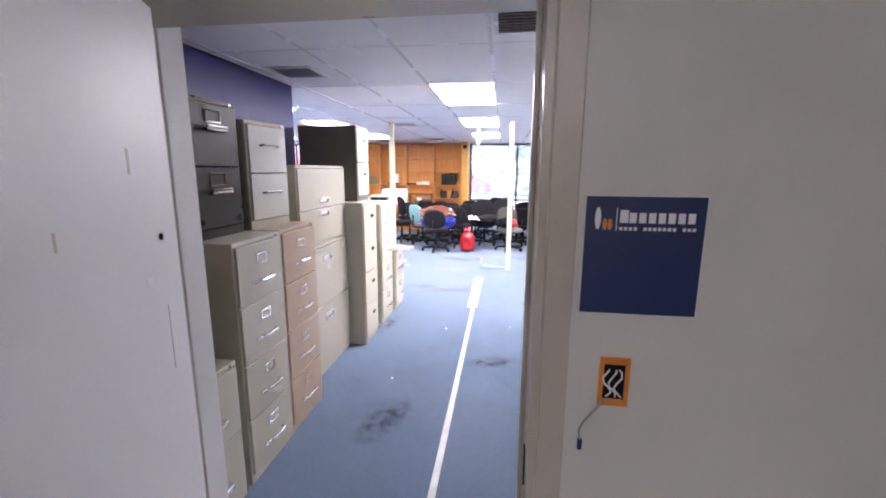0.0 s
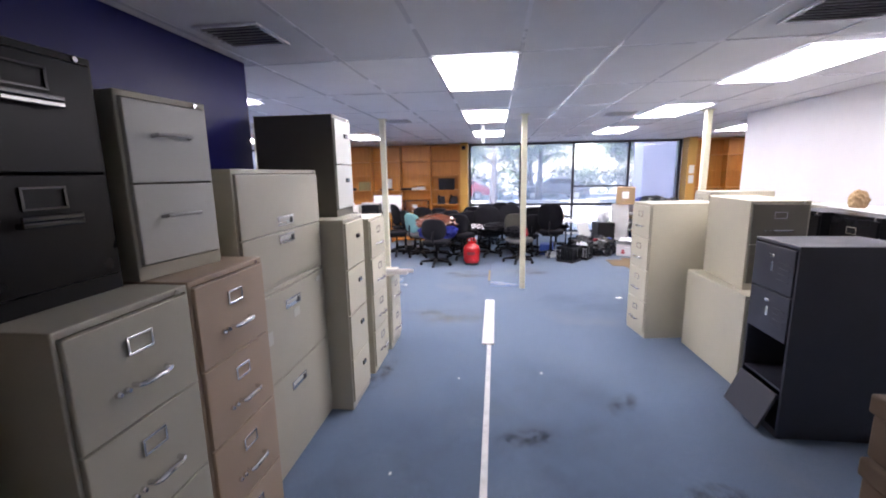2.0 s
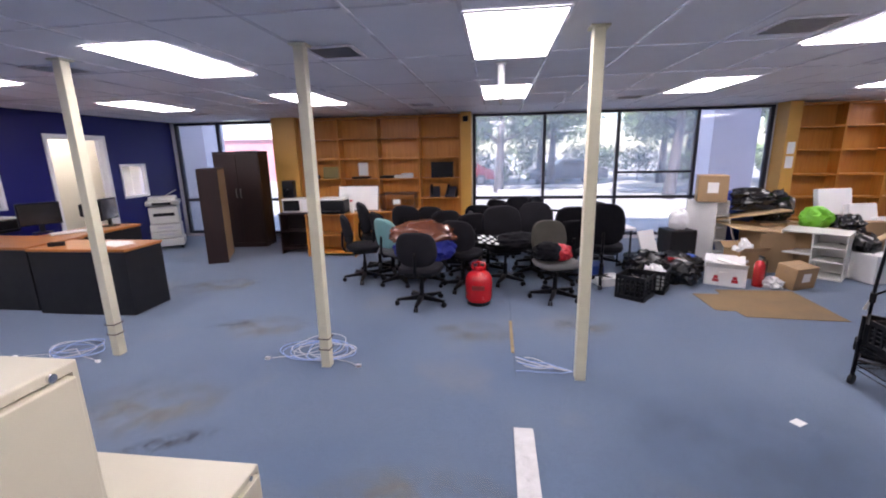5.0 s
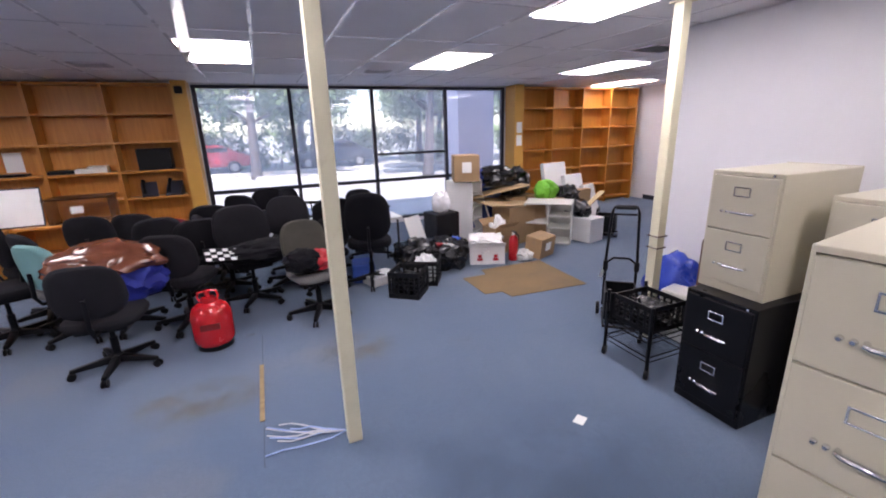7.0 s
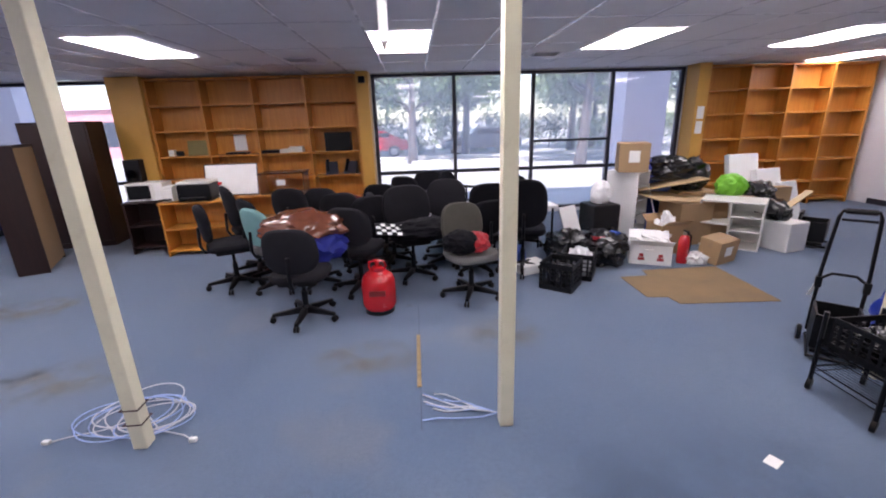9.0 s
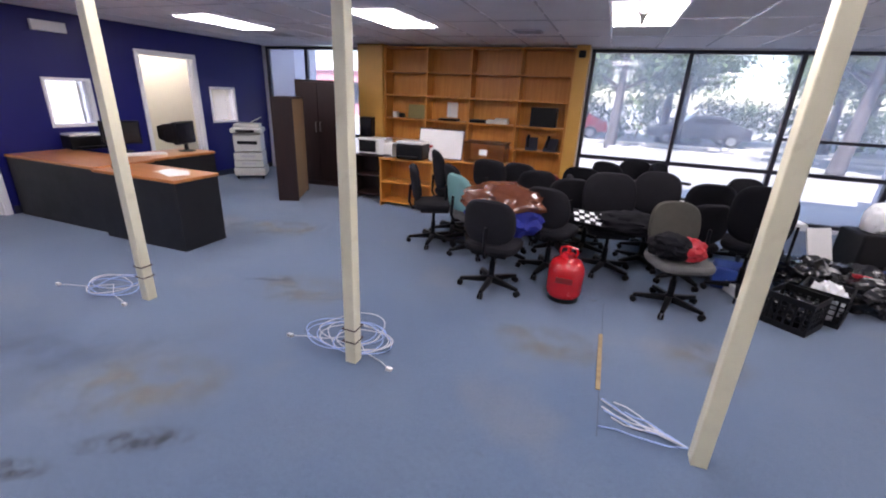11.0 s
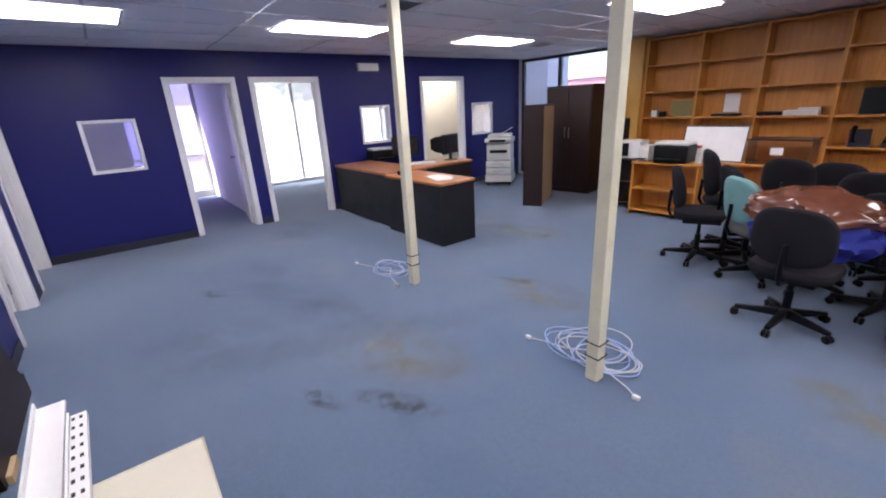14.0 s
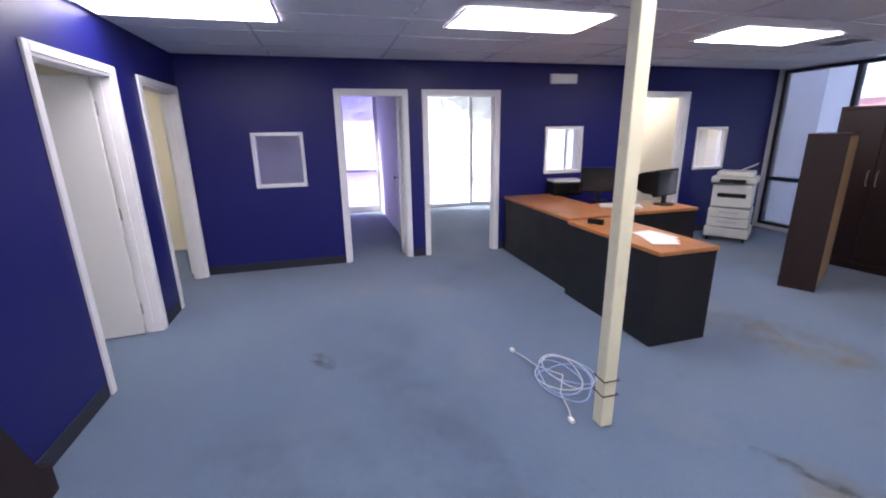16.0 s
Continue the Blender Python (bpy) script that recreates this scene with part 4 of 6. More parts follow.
def wardrobe(m):
    t = thing("wardrobe", m, "tall dark mahogany wardrobe with two doors", "wardrobe")
    part("body", shell(-.42, .42, .44, 1.80, .022, .08, 1.77), MAROON, t)
    for s in (-1, 1):
        dr = part("door", boxes((min(s * .003, s * .395), -.012, .085, max(s * .003, s * .395), .010, 1.765), bevel=.003), MAROON, t)
        part("handle", tube(bmesh.new(), [(s * .04, -.012, .95), (s * .04, -.04, .97), (s * .04, -.04, 1.10), (s * .04, -.012, 1.12)], .006, 8), STEEL, dr, "steel bow handle", True)


wardrobe(pose(-5.08, 11.98, 0, 0, 0, 8))


def copier(m):
    t = thing("copier", m, "white office printer on a two-drawer stand with casters", "copier")
    part("stand", boxes((-.27, -.25, .07, .27, .25, .21), bevel=.012), OFF_WHITE, t)
    for k in range(2):
        part("tray", boxes((-.25, -.25, .225 + k * .135, .25, .24, .35 + k * .135), bevel=.012), OFF_WHITE, t)
        part("tray_pull", boxes((-.12, -.262, .28 + k * .135, .12, -.248, .31 + k * .135), bevel=.004), VENT, t)
    part("engine", boxes((-.24, -.22, .50, .24, .23, .82), bevel=.025), OFF_WHITE, t)
    part("output_slot", boxes((-.17, -.226, .64, .17, -.214, .70), bevel=.003), SHADOW_PLASTIC, t, "dark paper slot")
    part("scanner", boxes((-.27, -.24, .84, .27, .22, .93), bevel=.02), OFF_WHITE, t)
    part("control_panel", boxes((-.16, -.30, .86, .14, -.235, .90), bevel=.006), SHADOW_PLASTIC, t)
    part("feeder", boxes((-.22, -.18, .932, .22, .20, 1.0), bevel=.02), OFF_WHITE, t)
    part("feeder_tray", boxes((-.15, -.12, 0, .15, .15, .012), bevel=.003, m=pose(.10, 0, 1.03, 0, -28, 0)), OFF_WHITE, t)
    for x in (-.22, .22):
        for y in (-.2, .2):
            part("caster", turned(bmesh.new(), [(.03, -.012), (.035, 0), (.03, .012)], 14, pose(x, y, .035, 0, 90, 0)), SHADOW_PLASTIC, t, smooth=True)


copier(pose(-6.62, 11.90, 0, 0, 0, 35))


def desk(name, m, w, d, label, ret=None):
    t = thing(name, m, label, "desk", "black and cherry desks")
    part("desktop", boxes((0, 0, .72, w, d, .752), bevel=.006), CHERRY, t, "cherry laminate desktop")
    part("modesty_panel", boxes((.012, .012, .004, w - .012, .032, .72)), BLACK_LAM, t, "black laminate panel")
    for x in (.012, w - .034):
        part("side_panel", boxes((x, .033, .004, x + .022, d - .012, .72)), BLACK_LAM, t)
    if ret:
        x0, x1, y1 = ret
        part("return_top", boxes((x0, d + .002, .72, x1, y1, .752), bevel=.006), CHERRY, t, "cherry laminate return")
        part("return_panel", boxes((x1 - .034, d + .004, .004, x1 - .012, y1 - .012, .72)), BLACK_LAM, t)
        part("return_panel", boxes((x0 + .02, y1 - .034, .004, x1 - .036, y1 - .012, .72)), BLACK_LAM, t)
    return t


BLACK_LAM = worn("black desk laminate", (0.005, 0.005, 0.007), 0.5, var=0.2, scale=3, bump=0.1)
desk("desk", pose(-7.12, 8.53, 0), 1.63, .70, "black office desk with cherry top by the navy wall", (.95, 1.56, 1.66))
desk("desk", pose(-5.40, 8.46, 0, 0, 0, 1), 1.19, .54, "small black desk with cherry top holding papers")


def monitor(m):
    t = thing("monitor", m, "black box-shaped computer monitor standing on the desk", "monitor", "computer monitors")
    part("foot", turned(bmesh.new(), [(.11, 0), (.11, .008), (.03, .016)], 20), SHADOW_PLASTIC, t, smooth=True)
    part("neck", boxes((-.03, -.01, .014, .03, .02, .14), bevel=.004), SHADOW_PLASTIC, t)
    part("casing", boxes((-.22, -.02, .10, .22, .03, .40), bevel=.008), SHADOW_PLASTIC, t)
    bm = bmesh.new()
    rings = [[bm.verts.new((x * k, y, .25 + z * k)) for x, z in ((-.20, -.13), (.20, -.13), (.20, .13), (-.20, .13))] for y, k in ((.031, 1.0), (.16, .92), (.30, .60))]
    for p, q in zip(rings, rings[1:]):
        for i in range(4):
            bm.faces.new((p[i], p[(i + 1) % 4], q[(i + 1) % 4], q[i]))
    bm.faces.new(rings[0][::-1])
    bm.faces.new(rings[-1])
    part("tube_housing", bm, SHADOW_PLASTIC, t)
    part("screen", boxes((-.20, -.0225, .12, .20, -.0195, .38)), worn("dark screen", (.01, .01, .014), .12, var=.05), t)


monitor(pose(-5.85, 9.98, .753, 0, 0, 110))
monitor(pose(-6.35, 9.45, .753, 0, 0, 60))
printer(pose(-6.85, 9.35, .753, 0, 0, 80), SHADOW_PLASTIC, "black desktop printer on the desk")
t = thing("keyboard", pose(-5.88, 9.42, .753, 0, 0, 60), "pale computer keyboard on the desk", "keyboard")
part("case", boxes((-.22, -.075, 0, .22, .075, .02), bevel=.006), OFF_WHITE, t)
bm = bmesh.new()
for i in range(14):
    for j in range(5):
        box(bm, -.21 + i * .03, -.066 + j * .027, .02, -.185 + i * .03, -.043 + j * .027, .027)
tagged(part("keys", bm, LAMINATE, t), kind="stuff")
for i in range(3):
    solid("paper_sheet", boxes((-.105, -.148, 0, .105, .148, .001)), NOTE, "white paper sheet lying on the small desk", "paper", "papers on the desk", m=pose(-4.52 - .06 * i, 8.74 + .03 * i, .7545 + .0015 * i, 0, 0, 70 + 12 * i))
on_shelf("stapler", -5.18, 8.62, .753, .15, .04, .05, SHADOW_PLASTIC, "small black stapler on the desk", "stapler", 30)
t = thing("wall_outlet", pose(WX + .001, 11.53, .36), "small white wall outlet plate", "outlet")
part("plate", boxes((0, -.035, -.057, .006, .035, .057), bevel=.002), WHITE_PLASTIC, t)

# ---- office chairs ----
FABRIC = worn("dark grey chair fabric", (0.014, 0.0135, 0.017), 0.95, var=0.25, scale=7, fine=500, bump=0.5, spec=0.2)
FABRIC_GREY = worn("grey green chair fabric", (0.075, 0.072, 0.06), 0.95, var=0.15, scale=7, fine=500, bump=0.5, spec=0.2)
FABRIC_BLUE = worn("black blue chair fabric", (0.0045, 0.0045, 0.007), 0.9, var=0.25, scale=7, fine=500, bump=0.5, spec=0.2)
TEAL = worn("teal chair fabric", (0.16, 0.33, 0.32), 0.9, var=0.1, scale=7, fine=500, bump=0.4)
WINE = worn("wine red chair fabric", (0.085, 0.010, 0.018), 0.95, var=0.2, scale=7, fine=500, bump=0.5, spec=0.2)
SEAT_PALE = worn("pale grey seat fabric", (0.14, 0.137, 0.133), 0.9, var=0.15, scale=7, fine=500, bump=0.4)


def cushion(w, h, thick, m, curve=0.0, power=3.2, taper=0.0, sides=36):
    """A padded slab: superellipse outline in local x and z, thickness along y."""
    bm = bmesh.new()
    rings = []
    for s, y in ((.30, -.53), (.80, -.50), (.95, -.36), (1.0, -.1), (1.0, .15), (.95, .38), (.80, .50), (.30, .53)):
        ring = []
        for k in range(sides):
            a = 2 * math.pi * k / sides
            c, n = math.cos(a), math.sin(a)
            x = s * w / 2 * math.copysign(abs(c) ** (2 / power), c)
            z = s * h / 2 * math.copysign(abs(n) ** (2 / power), n)
            x *= 1 - taper * z / h
            ring.append(bm.verts.new(m @ Vector((x, y * thick + curve * (x / (w / 2)) ** 2, z))))
        rings.append(ring)
    for a, b in zip(rings, rings[1:]):
        for k in range(sides):
            bm.faces.new((a[k], a[(k + 1) % sides], b[(k + 1) % sides], b[k]))
    bm.faces.new(rings[0][::-1])
    bm.faces.new(rings[-1])
    return bm


def office_chair(m, fabric, label, back=(.45, .39), lift=0.0, seat=None, arms=False, tilt=-8):
    """Swivel chair that faces local -y."""
    t = thing("office_chair", m, label, "office chair", "office chairs")
    hs = .43 + lift
    part("seat", cushion(.48, .47, .085, pose(0, 0, hs, 90, 0, 0), -.0, 3.6), seat or fabric, t, smooth=True)
    part("seat_pan", boxes((-.16, -.16, hs - .075, .16, .16, hs - .04), bevel=.01), SHADOW_PLASTIC, t)
    part("backrest", cushion(back[0], back[1], .075, pose(0, .235, hs + .06 + back[1] / 2, tilt, 0, 0), -.05, 2.9, .10), fabric, t, smooth=True)
    part("back_bar", tube(bmesh.new(), [(0, .08, hs - .06), (0, .25, hs - .05), (0, .285, hs + .02), (0, .275, hs + .22)], .016, 8), BLACK_METAL, t, smooth=True)
    part("gas_column", turned(bmesh.new(), [(.027, .09), (.027, .26), (.017, .262), (.017, hs - .07)], 14), BLACK_METAL, t, smooth=True)
    part("skirt", turned(bmesh.new(), [(.05, .06), (.045, .11), (.028, .13)], 14), SHADOW_PLASTIC, t, smooth=True)
    for k in range(5):
        r = pose(0, 0, 0, 0, 0, 72 * k + 18)
        bm = bmesh.new()
        v = [bm.verts.new(r @ Vector(p)) for p in ((.03, -.026, .06), (.03, .026, .06), (.03, .026, .115), (.03, -.026, .115), (.29, -.016, .055), (.29, .016, .055), (.29, .016, .082), (.29, -.016, .082))]
        for f in ((3, 2, 1, 0), (4, 5, 6, 7), (0, 1, 5, 4), (1, 2, 6, 5), (2, 3, 7, 6), (3, 0, 4, 7)):
            bm.faces.new([v[i] for i in f])
        bmesh.ops.bevel(bm, geom=bm.edges[:], offset=.006, segments=2, affect="EDGES", profile=.5)
        leg = part("leg", bm, SHADOW_PLASTIC, t, smooth=True)
        bm = bmesh.new()
        for s in (-.014, .014):
            turned(bm, [(.018, -.009), (.027, -.006), (.027, .006), (.018, .009)], 14, r @ pose(.285, s, .028, 90, 0, 0))
        part("caster", bm, SHADOW_PLASTIC, leg, "twin wheel caster", True)
    if arms:
        for s in (-1, 1):
            part("armrest", boxes((s * .27 - .03, -.10, hs + .19, s * .27 + .03, .16, hs + .225), bevel=.012), SHADOW_PLASTIC, t)
            part("arm_post", tube(bmesh.new(), [(s * .15, .02, hs - .06), (s * .27, .02, hs - .05), (s * .275, .02, hs + .05), (s * .27, .03, hs + .19)], .014, 8), SHADOW_PLASTIC, t, smooth=True)
    return t


DARK = "dark grey fabric swivel office chair on a black base"
CHAIRS = [(-1.12, 9.10, 176, FABRIC, {}), (-2.08, 10.02, 116, FABRIC, dict(lift=.04)), (-0.70, 9.72, 164, FABRIC, dict(lift=.03)),
          (-0.16, 10.02, 16, FABRIC, dict(back=(.54, .46), lift=.04)), (0.22, 10.42, -12, FABRIC, dict(back=(.48, .46), lift=.04)),
          (1.06, 10.02, 166, FABRIC_BLUE, dict(back=(.48, .52), lift=.06)), (0.72, 10.62, 185, FABRIC_BLUE, dict(lift=.08)),
          (-2.00, 10.50, 122, FABRIC, dict(back=(.46, .46), lift=.09)), (-1.74, 10.26, 130, FABRIC, dict(lift=.05)), (-1.62, 10.98, 172, FABRIC, dict(lift=.06)),
          (-1.06, 10.72, 196, FABRIC, dict(lift=.02)), (-0.70, 10.42, 205, FABRIC, dict(lift=.02)), (-1.25, 11.10, 170, FABRIC, dict(lift=.03)),
          (-0.52, 11.05, 175, FABRIC_BLUE, dict(lift=.06)), (0.52, 11.42, 60, FABRIC_BLUE, dict(arms=True, lift=.10)), (0.12, 11.55, 10, FABRIC_BLUE, dict(lift=.08)),
          (-0.16, 11.72, 150, FABRIC_BLUE, dict(lift=.06, arms=True)), (0.30, 10.92, 170, FABRIC_BLUE, dict(lift=.02)), (1.30, 11.05, 20, FABRIC_BLUE, dict(arms=True, lift=.04)),
          (-0.40, 10.55, 96, FABRIC, {}), (0.56, 10.12, 205, FABRIC_BLUE, dict(lift=-.03)), (-1.20, 9.92, 30, FABRIC, dict(lift=-.04, back=(.42, .28)))]
for x, y, turn, fabric, extra in CHAIRS:
    office_chair(pose(x, y, 0, 0, 0, turn), fabric, DARK if fabric is FABRIC else "black fabric swivel office chair on a black base", **extra)
office_chair(pose(0.40, 9.40, 0, 0, 0, 20), FABRIC_GREY, "grey green swivel office chair with a red bag on it", seat=SEAT_PALE, back=(.44, .40))
office_chair(pose(-1.56, 9.90, 0, 0, 0, 140), TEAL, "office chair with teal back and pale grey seat", seat=SEAT_PALE, lift=.02)
office_chair(pose(-0.95, 11.40, 0, 0, 0, 160), WINE, "wine red fabric swivel office chair", lift=-.02, back=(.50, .30))
office_chair(pose(-0.38, 11.38, 0, 0, 0, 195), WINE, "wine red fabric swivel office chair", lift=-.02, back=(.50, .30))


# ---- loose things ----
CARDBOARD = worn("brown cardboard", (0.36, 0.235, 0.125), 0.8, var=0.1, scale=5, fine=200, bump=0.2)
FLATBOX = worn("dull tan carton board", (0.27, 0.185, 0.125), 0.7, var=0.1, scale=4, fine=200, bump=0.15)
RED = worn("glossy red paint", (0.52, 0.012, 0.018), 0.22, var=0.06, scale=9, bump=0.05, coat=0.4)
BAG_BLACK = worn("black bin bag plastic", (0.010, 0.010, 0.012), 0.22, var=0.2, scale=9, bump=0)
BAG_BLUE = worn("blue plastic sheet", (0.015, 0.05, 0.42), 0.3, var=0.15, scale=9, bump=0)
BAG_BLUE_DARK = worn("deep blue cloth", (0.01, 0.02, 0.24), 0.7, var=0.2, scale=9)
BAG_WHITE = worn("white plastic bag", (0.75, 0.75, 0.76), 0.4, var=0.08, scale=9)
BAG_GREEN = worn("lime green bag", (0.16, 0.50, 0.03), 0.5, var=0.12, scale=9)
BAG_RED = worn("red nylon", (0.42, 0.01, 0.02), 0.5, var=0.15, scale=9)
LEATHER = worn("glossy brown leather", (0.165, 0.055, 0.03), 0.2, var=0.25, scale=6, fine=90, bump=0.2, coat=0.3)
PLYWOOD = worn("raw plywood", (0.50, 0.36, 0.20), 0.6, var=0.12, scale=3)
FOAM = worn("white foam", (0.80, 0.80, 0.79), 0.8, var=0.04)
BLUE_PANEL = worn("blue board", (0.03, 0.08, 0.36), 0.5)


def lumpy(name, m, size, material, label, category, seed, rough=0.22, freq=2.6, folds=0.5, group=""):
    """A soft sagging heap: a noisy ball with a flat foot."""
    bm = bmesh.new()
    bmesh.ops.create_icosphere(bm, subdivisions=4, radius=1.0)
    off = Vector((seed * 3.7, seed * 1.3, seed * 2.1))
    for v in bm.verts:
        p = v.co.copy()
        n = noise.fractal(p * freq + off, 1.0, 2.0, 4) * rough + abs(noise.noise(p * freq * 2.3 + off)) * rough * folds
        q = p * (1 + n)
        q.z = max(q.z, -0.72) + 0.72
        v.co = Vector((q.x * size[0] / 2, q.y * size[1] / 2, q.z * size[2] / 1.75))
    return solid(name, bm, material, label, category, group, m=m, smooth=True)


def carton(m, w, d, h, label, material=None, opened=False, sticker=True, group="cardboard boxes"):
    material = material or CARDBOARD
    t = thing("cardboard_box", m, label, "cardboard box", group)
    if opened:
        bm = boxes((-w / 2, -d / 2, 0, w / 2, d / 2, .006), (-w / 2, -d / 2, .006, -w / 2 + .006, d / 2, h), (w / 2 - .006, -d / 2, .006, w / 2, d / 2, h),
                   (-w / 2 + .006, -d / 2, .006, w / 2 - .006, -d / 2 + .006, h), (-w / 2 + .006, d / 2 - .006, .006, w / 2 - .006, d / 2, h))
        part("body", bm, material, t)
        for s in (-1, 1):
            part("flap", boxes((-w / 2, 0, 0, w / 2, d * .42, .005), m=pose(0, s * d / 2, h, 35 if s > 0 else -35, 0, 0) @ (pose(0, 0, 0) if s > 0 else pose(0, 0, 0, 0, 0, 180))), material, t)
    else:
        part("body", boxes((-w / 2, -d / 2, 0, w / 2, d / 2, h), bevel=.005), material, t)
        part("tape", boxes((-w / 2 - .001, -.025, h - .09, w / 2 + .001, .025, h + .001)), TANBOARD, t, "strip of tan packing tape")
        part("flap", boxes((-w / 2 + .004, .001, h, w / 2 - .004, d / 2, h + .004)), material, t)
    if sticker:
        part("shipping_label", boxes((-w * .18, -d / 2 - .002, h * .35, w * .18, -d / 2 - .0005, h * .75)), NOTE, t, "white shipping label")
    return t


def flat_box_stack(x0, x1, y0, y1, z, n, h, seed):
    rnd = random.Random(seed)
    for i in range(n):
        dx, dy = rnd.uniform(-.02, .02), rnd.uniform(-.02, .02)
        t = thing("flat_box", pose((x0 + x1) / 2 + dx, (y0 + y1) / 2 + dy, z + i * (h + .001), 0, 0, rnd.uniform(-2, 2)), "flat tan archive carton in a stack", "cardboard box", "stacked flat cartons")
        w, d = x1 - x0, y1 - y0
        part("body", boxes((-w / 2, -d / 2, 0, w / 2, d / 2, h - .03), bevel=.004), FLATBOX, t)
        part("lid", boxes((-w / 2 - .004, -d / 2 - .004, h - .029, w / 2 + .004, d / 2 + .004, h), bevel=.004), FLATBOX, t)


# by the entrance
flat_box_stack(-1.74, -1.20, 1.88, 2.20, .753, 8, .115, 4)
filing_cabinet(pose(.365, 1.91, 0, 0, 0, -90), .49, .62, 1.065, 3, TAN, "tan three-drawer cabinet beside the entrance", style=None)
flat_box_stack(.50, .97, 1.74, 2.15, 1.067, 4, .094, 7)


def locker_unit(m):
    t = thing("small_locker", m, "charcoal steel unit with louvred drawers and an open bay", "locker")
    w, d, h = .42, .60, 1.215
    part("body", shell(-w / 2, w / 2, d, h, .014, .05, h - .02), CHARCOAL, t)
    for k in range(2):
        z1 = h - .03 - k * .29
        dr = part("drawer", boxes((-w / 2 + .018, -.010, z1 - .28, w / 2 - .018, .016, z1), bevel=.004), CHARCOAL, t)
        part("handle", boxes((-.02, -.022, z1 - .07, .02, -.008, z1 - .05), bevel=.003), CHROME, dr)
        part("card_holder", boxes((-.01, -.014, z1 - .16, .01, -.009, z1 - .10), bevel=.001), CHROME, dr)
        for j in range(4):
            part("louvre", boxes((.06, -.015, z1 - .10 - j * .035, .16, -.009, z1 - .092 - j * .035), bevel=.002), CHARCOAL, dr)
    part("shelf", boxes((-w / 2 + .015, .01, .30, w / 2 - .015, d - .016, .315)), CHARCOAL, t)
    part("loose_front", boxes((-w / 2 + .02, -.01, 0, w / 2 - .02, .01, .25), bevel=.004, m=pose(0, -.10, .05, -22)), CHARCOAL, t, "drawer front hanging out askew")


locker_unit(pose(1.70, 4.36, 0, 0, 0, -90))
on_shelf("white_board", 2.85, 5.10, 1.325, 1.3, .30, .012, LAMINATE, "white laminate board lying across the cabinets", "board", 80, .002)
lumpy("paper_bag", pose(2.80, 5.25, 1.338), (.12, .12, .14), CARDBOARD, "small crumpled paper bag on the board", "bag", 3)

# white perforated channels on the low cabinet
for i, (dy, w, x0) in enumerate(((0, .075, -2.16), (.075, .045, -2.02))):
    t = thing("metal_channel", pose(x0, 5.30 + dy, .733 + .002 * i, 0, 0, 2), "white perforated steel shelf channel lying on a cabinet", "channel", "steel channels")
    part("web", boxes((0, -w / 2, 0, 1.30 - .1 * i, w / 2, .012 + .01 * i), bevel=.002), LAMINATE, t)
    part("flange", boxes((0, -w / 2, .013 + .01 * i, 1.30 - .1 * i, -w / 2 + .006, .035)), LAMINATE, t)
    bm = bmesh.new()
    for k in range(22):
        for s in (-1, 1):
            box(bm, .02 + k * .05, s * w * .2 - .004, .0122 + .01 * i, .035 + k * .05, s * w * .2 + .004, .0135 + .01 * i)
    if i:
        tagged(part("slots", bm, SHADOW_PLASTIC, t), kind="stuff")
    else:
        bm.free()
# dark mahogany piece lying behind the cabinets
t = thing("leaning_cabinet_side", pose(0, 4.792, 0), "dark mahogany cabinet side leaning on the navy wall", "furniture panel")
bm = bmesh.new()
outline = ((-3.90, 0), (-2.95, 0), (-2.75, 1.22), (-3.56, 1.22), (-3.60, 1.0), (-3.69, .55), (-3.82, .20), (-3.84, .17), (-3.90, .14))
sides = [[bm.verts.new((x, y, z)) for x, z in outline] for y in (0, .108)]
bm.faces.new(sides[0])
bm.faces.new(sides[1][::-1])
for k in range(9):
    bm.faces.new((sides[0][k], sides[0][(k + 1) % 9], sides[1][(k + 1) % 9], sides[1][k]))
part("board", bm, MAROON, t)
part("edge_strip", boxes((-3.685, .109, .545, -3.40, .114, .557)), PLYWOOD, t, "pale bare edge strip")
part("rail", boxes((-3.15, .109, 0, -2.98, .135, .05), bevel=.004), PLYWOOD, t, "bare wooden rail")

# red gas cylinder
t = thing("gas_cylinder", pose(-0.475, 9.17, 0), "glossy red disposable helium tank on the carpet", "gas tank")
part("vessel", turned(bmesh.new(), [(.05, .035), (.13, .04), (.152, .07), (.155, .10), (.155, .27), (.150, .31), (.125, .36), (.08, .385), (.05, .392)], 32), RED, t, smooth=True)
part("foot_ring", turned(bmesh.new(), [(.125, 0), (.135, .005), (.132, .05), (.11, .052)], 28), SHADOW_PLASTIC, t, "dark foot ring", True)
part("collar", turned(bmesh.new(), [(.055, .385), (.06, .40), (.05, .43), (.03, .435)], 20), RED, t, smooth=True)
part("valve", turned(bmesh.new(), [(.018, .43), (.018, .47), (.026, .475), (.026, .49), (.012, .495)], 14), RED, t, smooth=True)
for s in (-1, 1):
    part("handle", tube(bmesh.new(), [(s * .055, 0, .39), (s * .075, 0, .43), (s * .065, 0, .475), (s * .02, 0, .48)], .010, 8), RED, t, smooth=True)
part("warning_print", boxes((-.07, -.1565, .20, .07, -.152, .25)), worn("dark red print", (.2, .01, .01), .4), t, "faded warning print")

# heap of clothes and covers on the chairs
lumpy("leather_cover", pose(-1.15, 9.50, .63, 8, 2, -6), (.76, .50, .27), LEATHER, "crumpled glossy brown leather cover over chairs", "leather cover", 2, .27, 2.0, .55)
lumpy("blue_bag", pose(-1.12, 9.42, .44, 0, 0, 0), (.70, .46, .34), BAG_BLUE_DARK, "deep blue cloth bag on the chair seats", "bag", 5, .2)
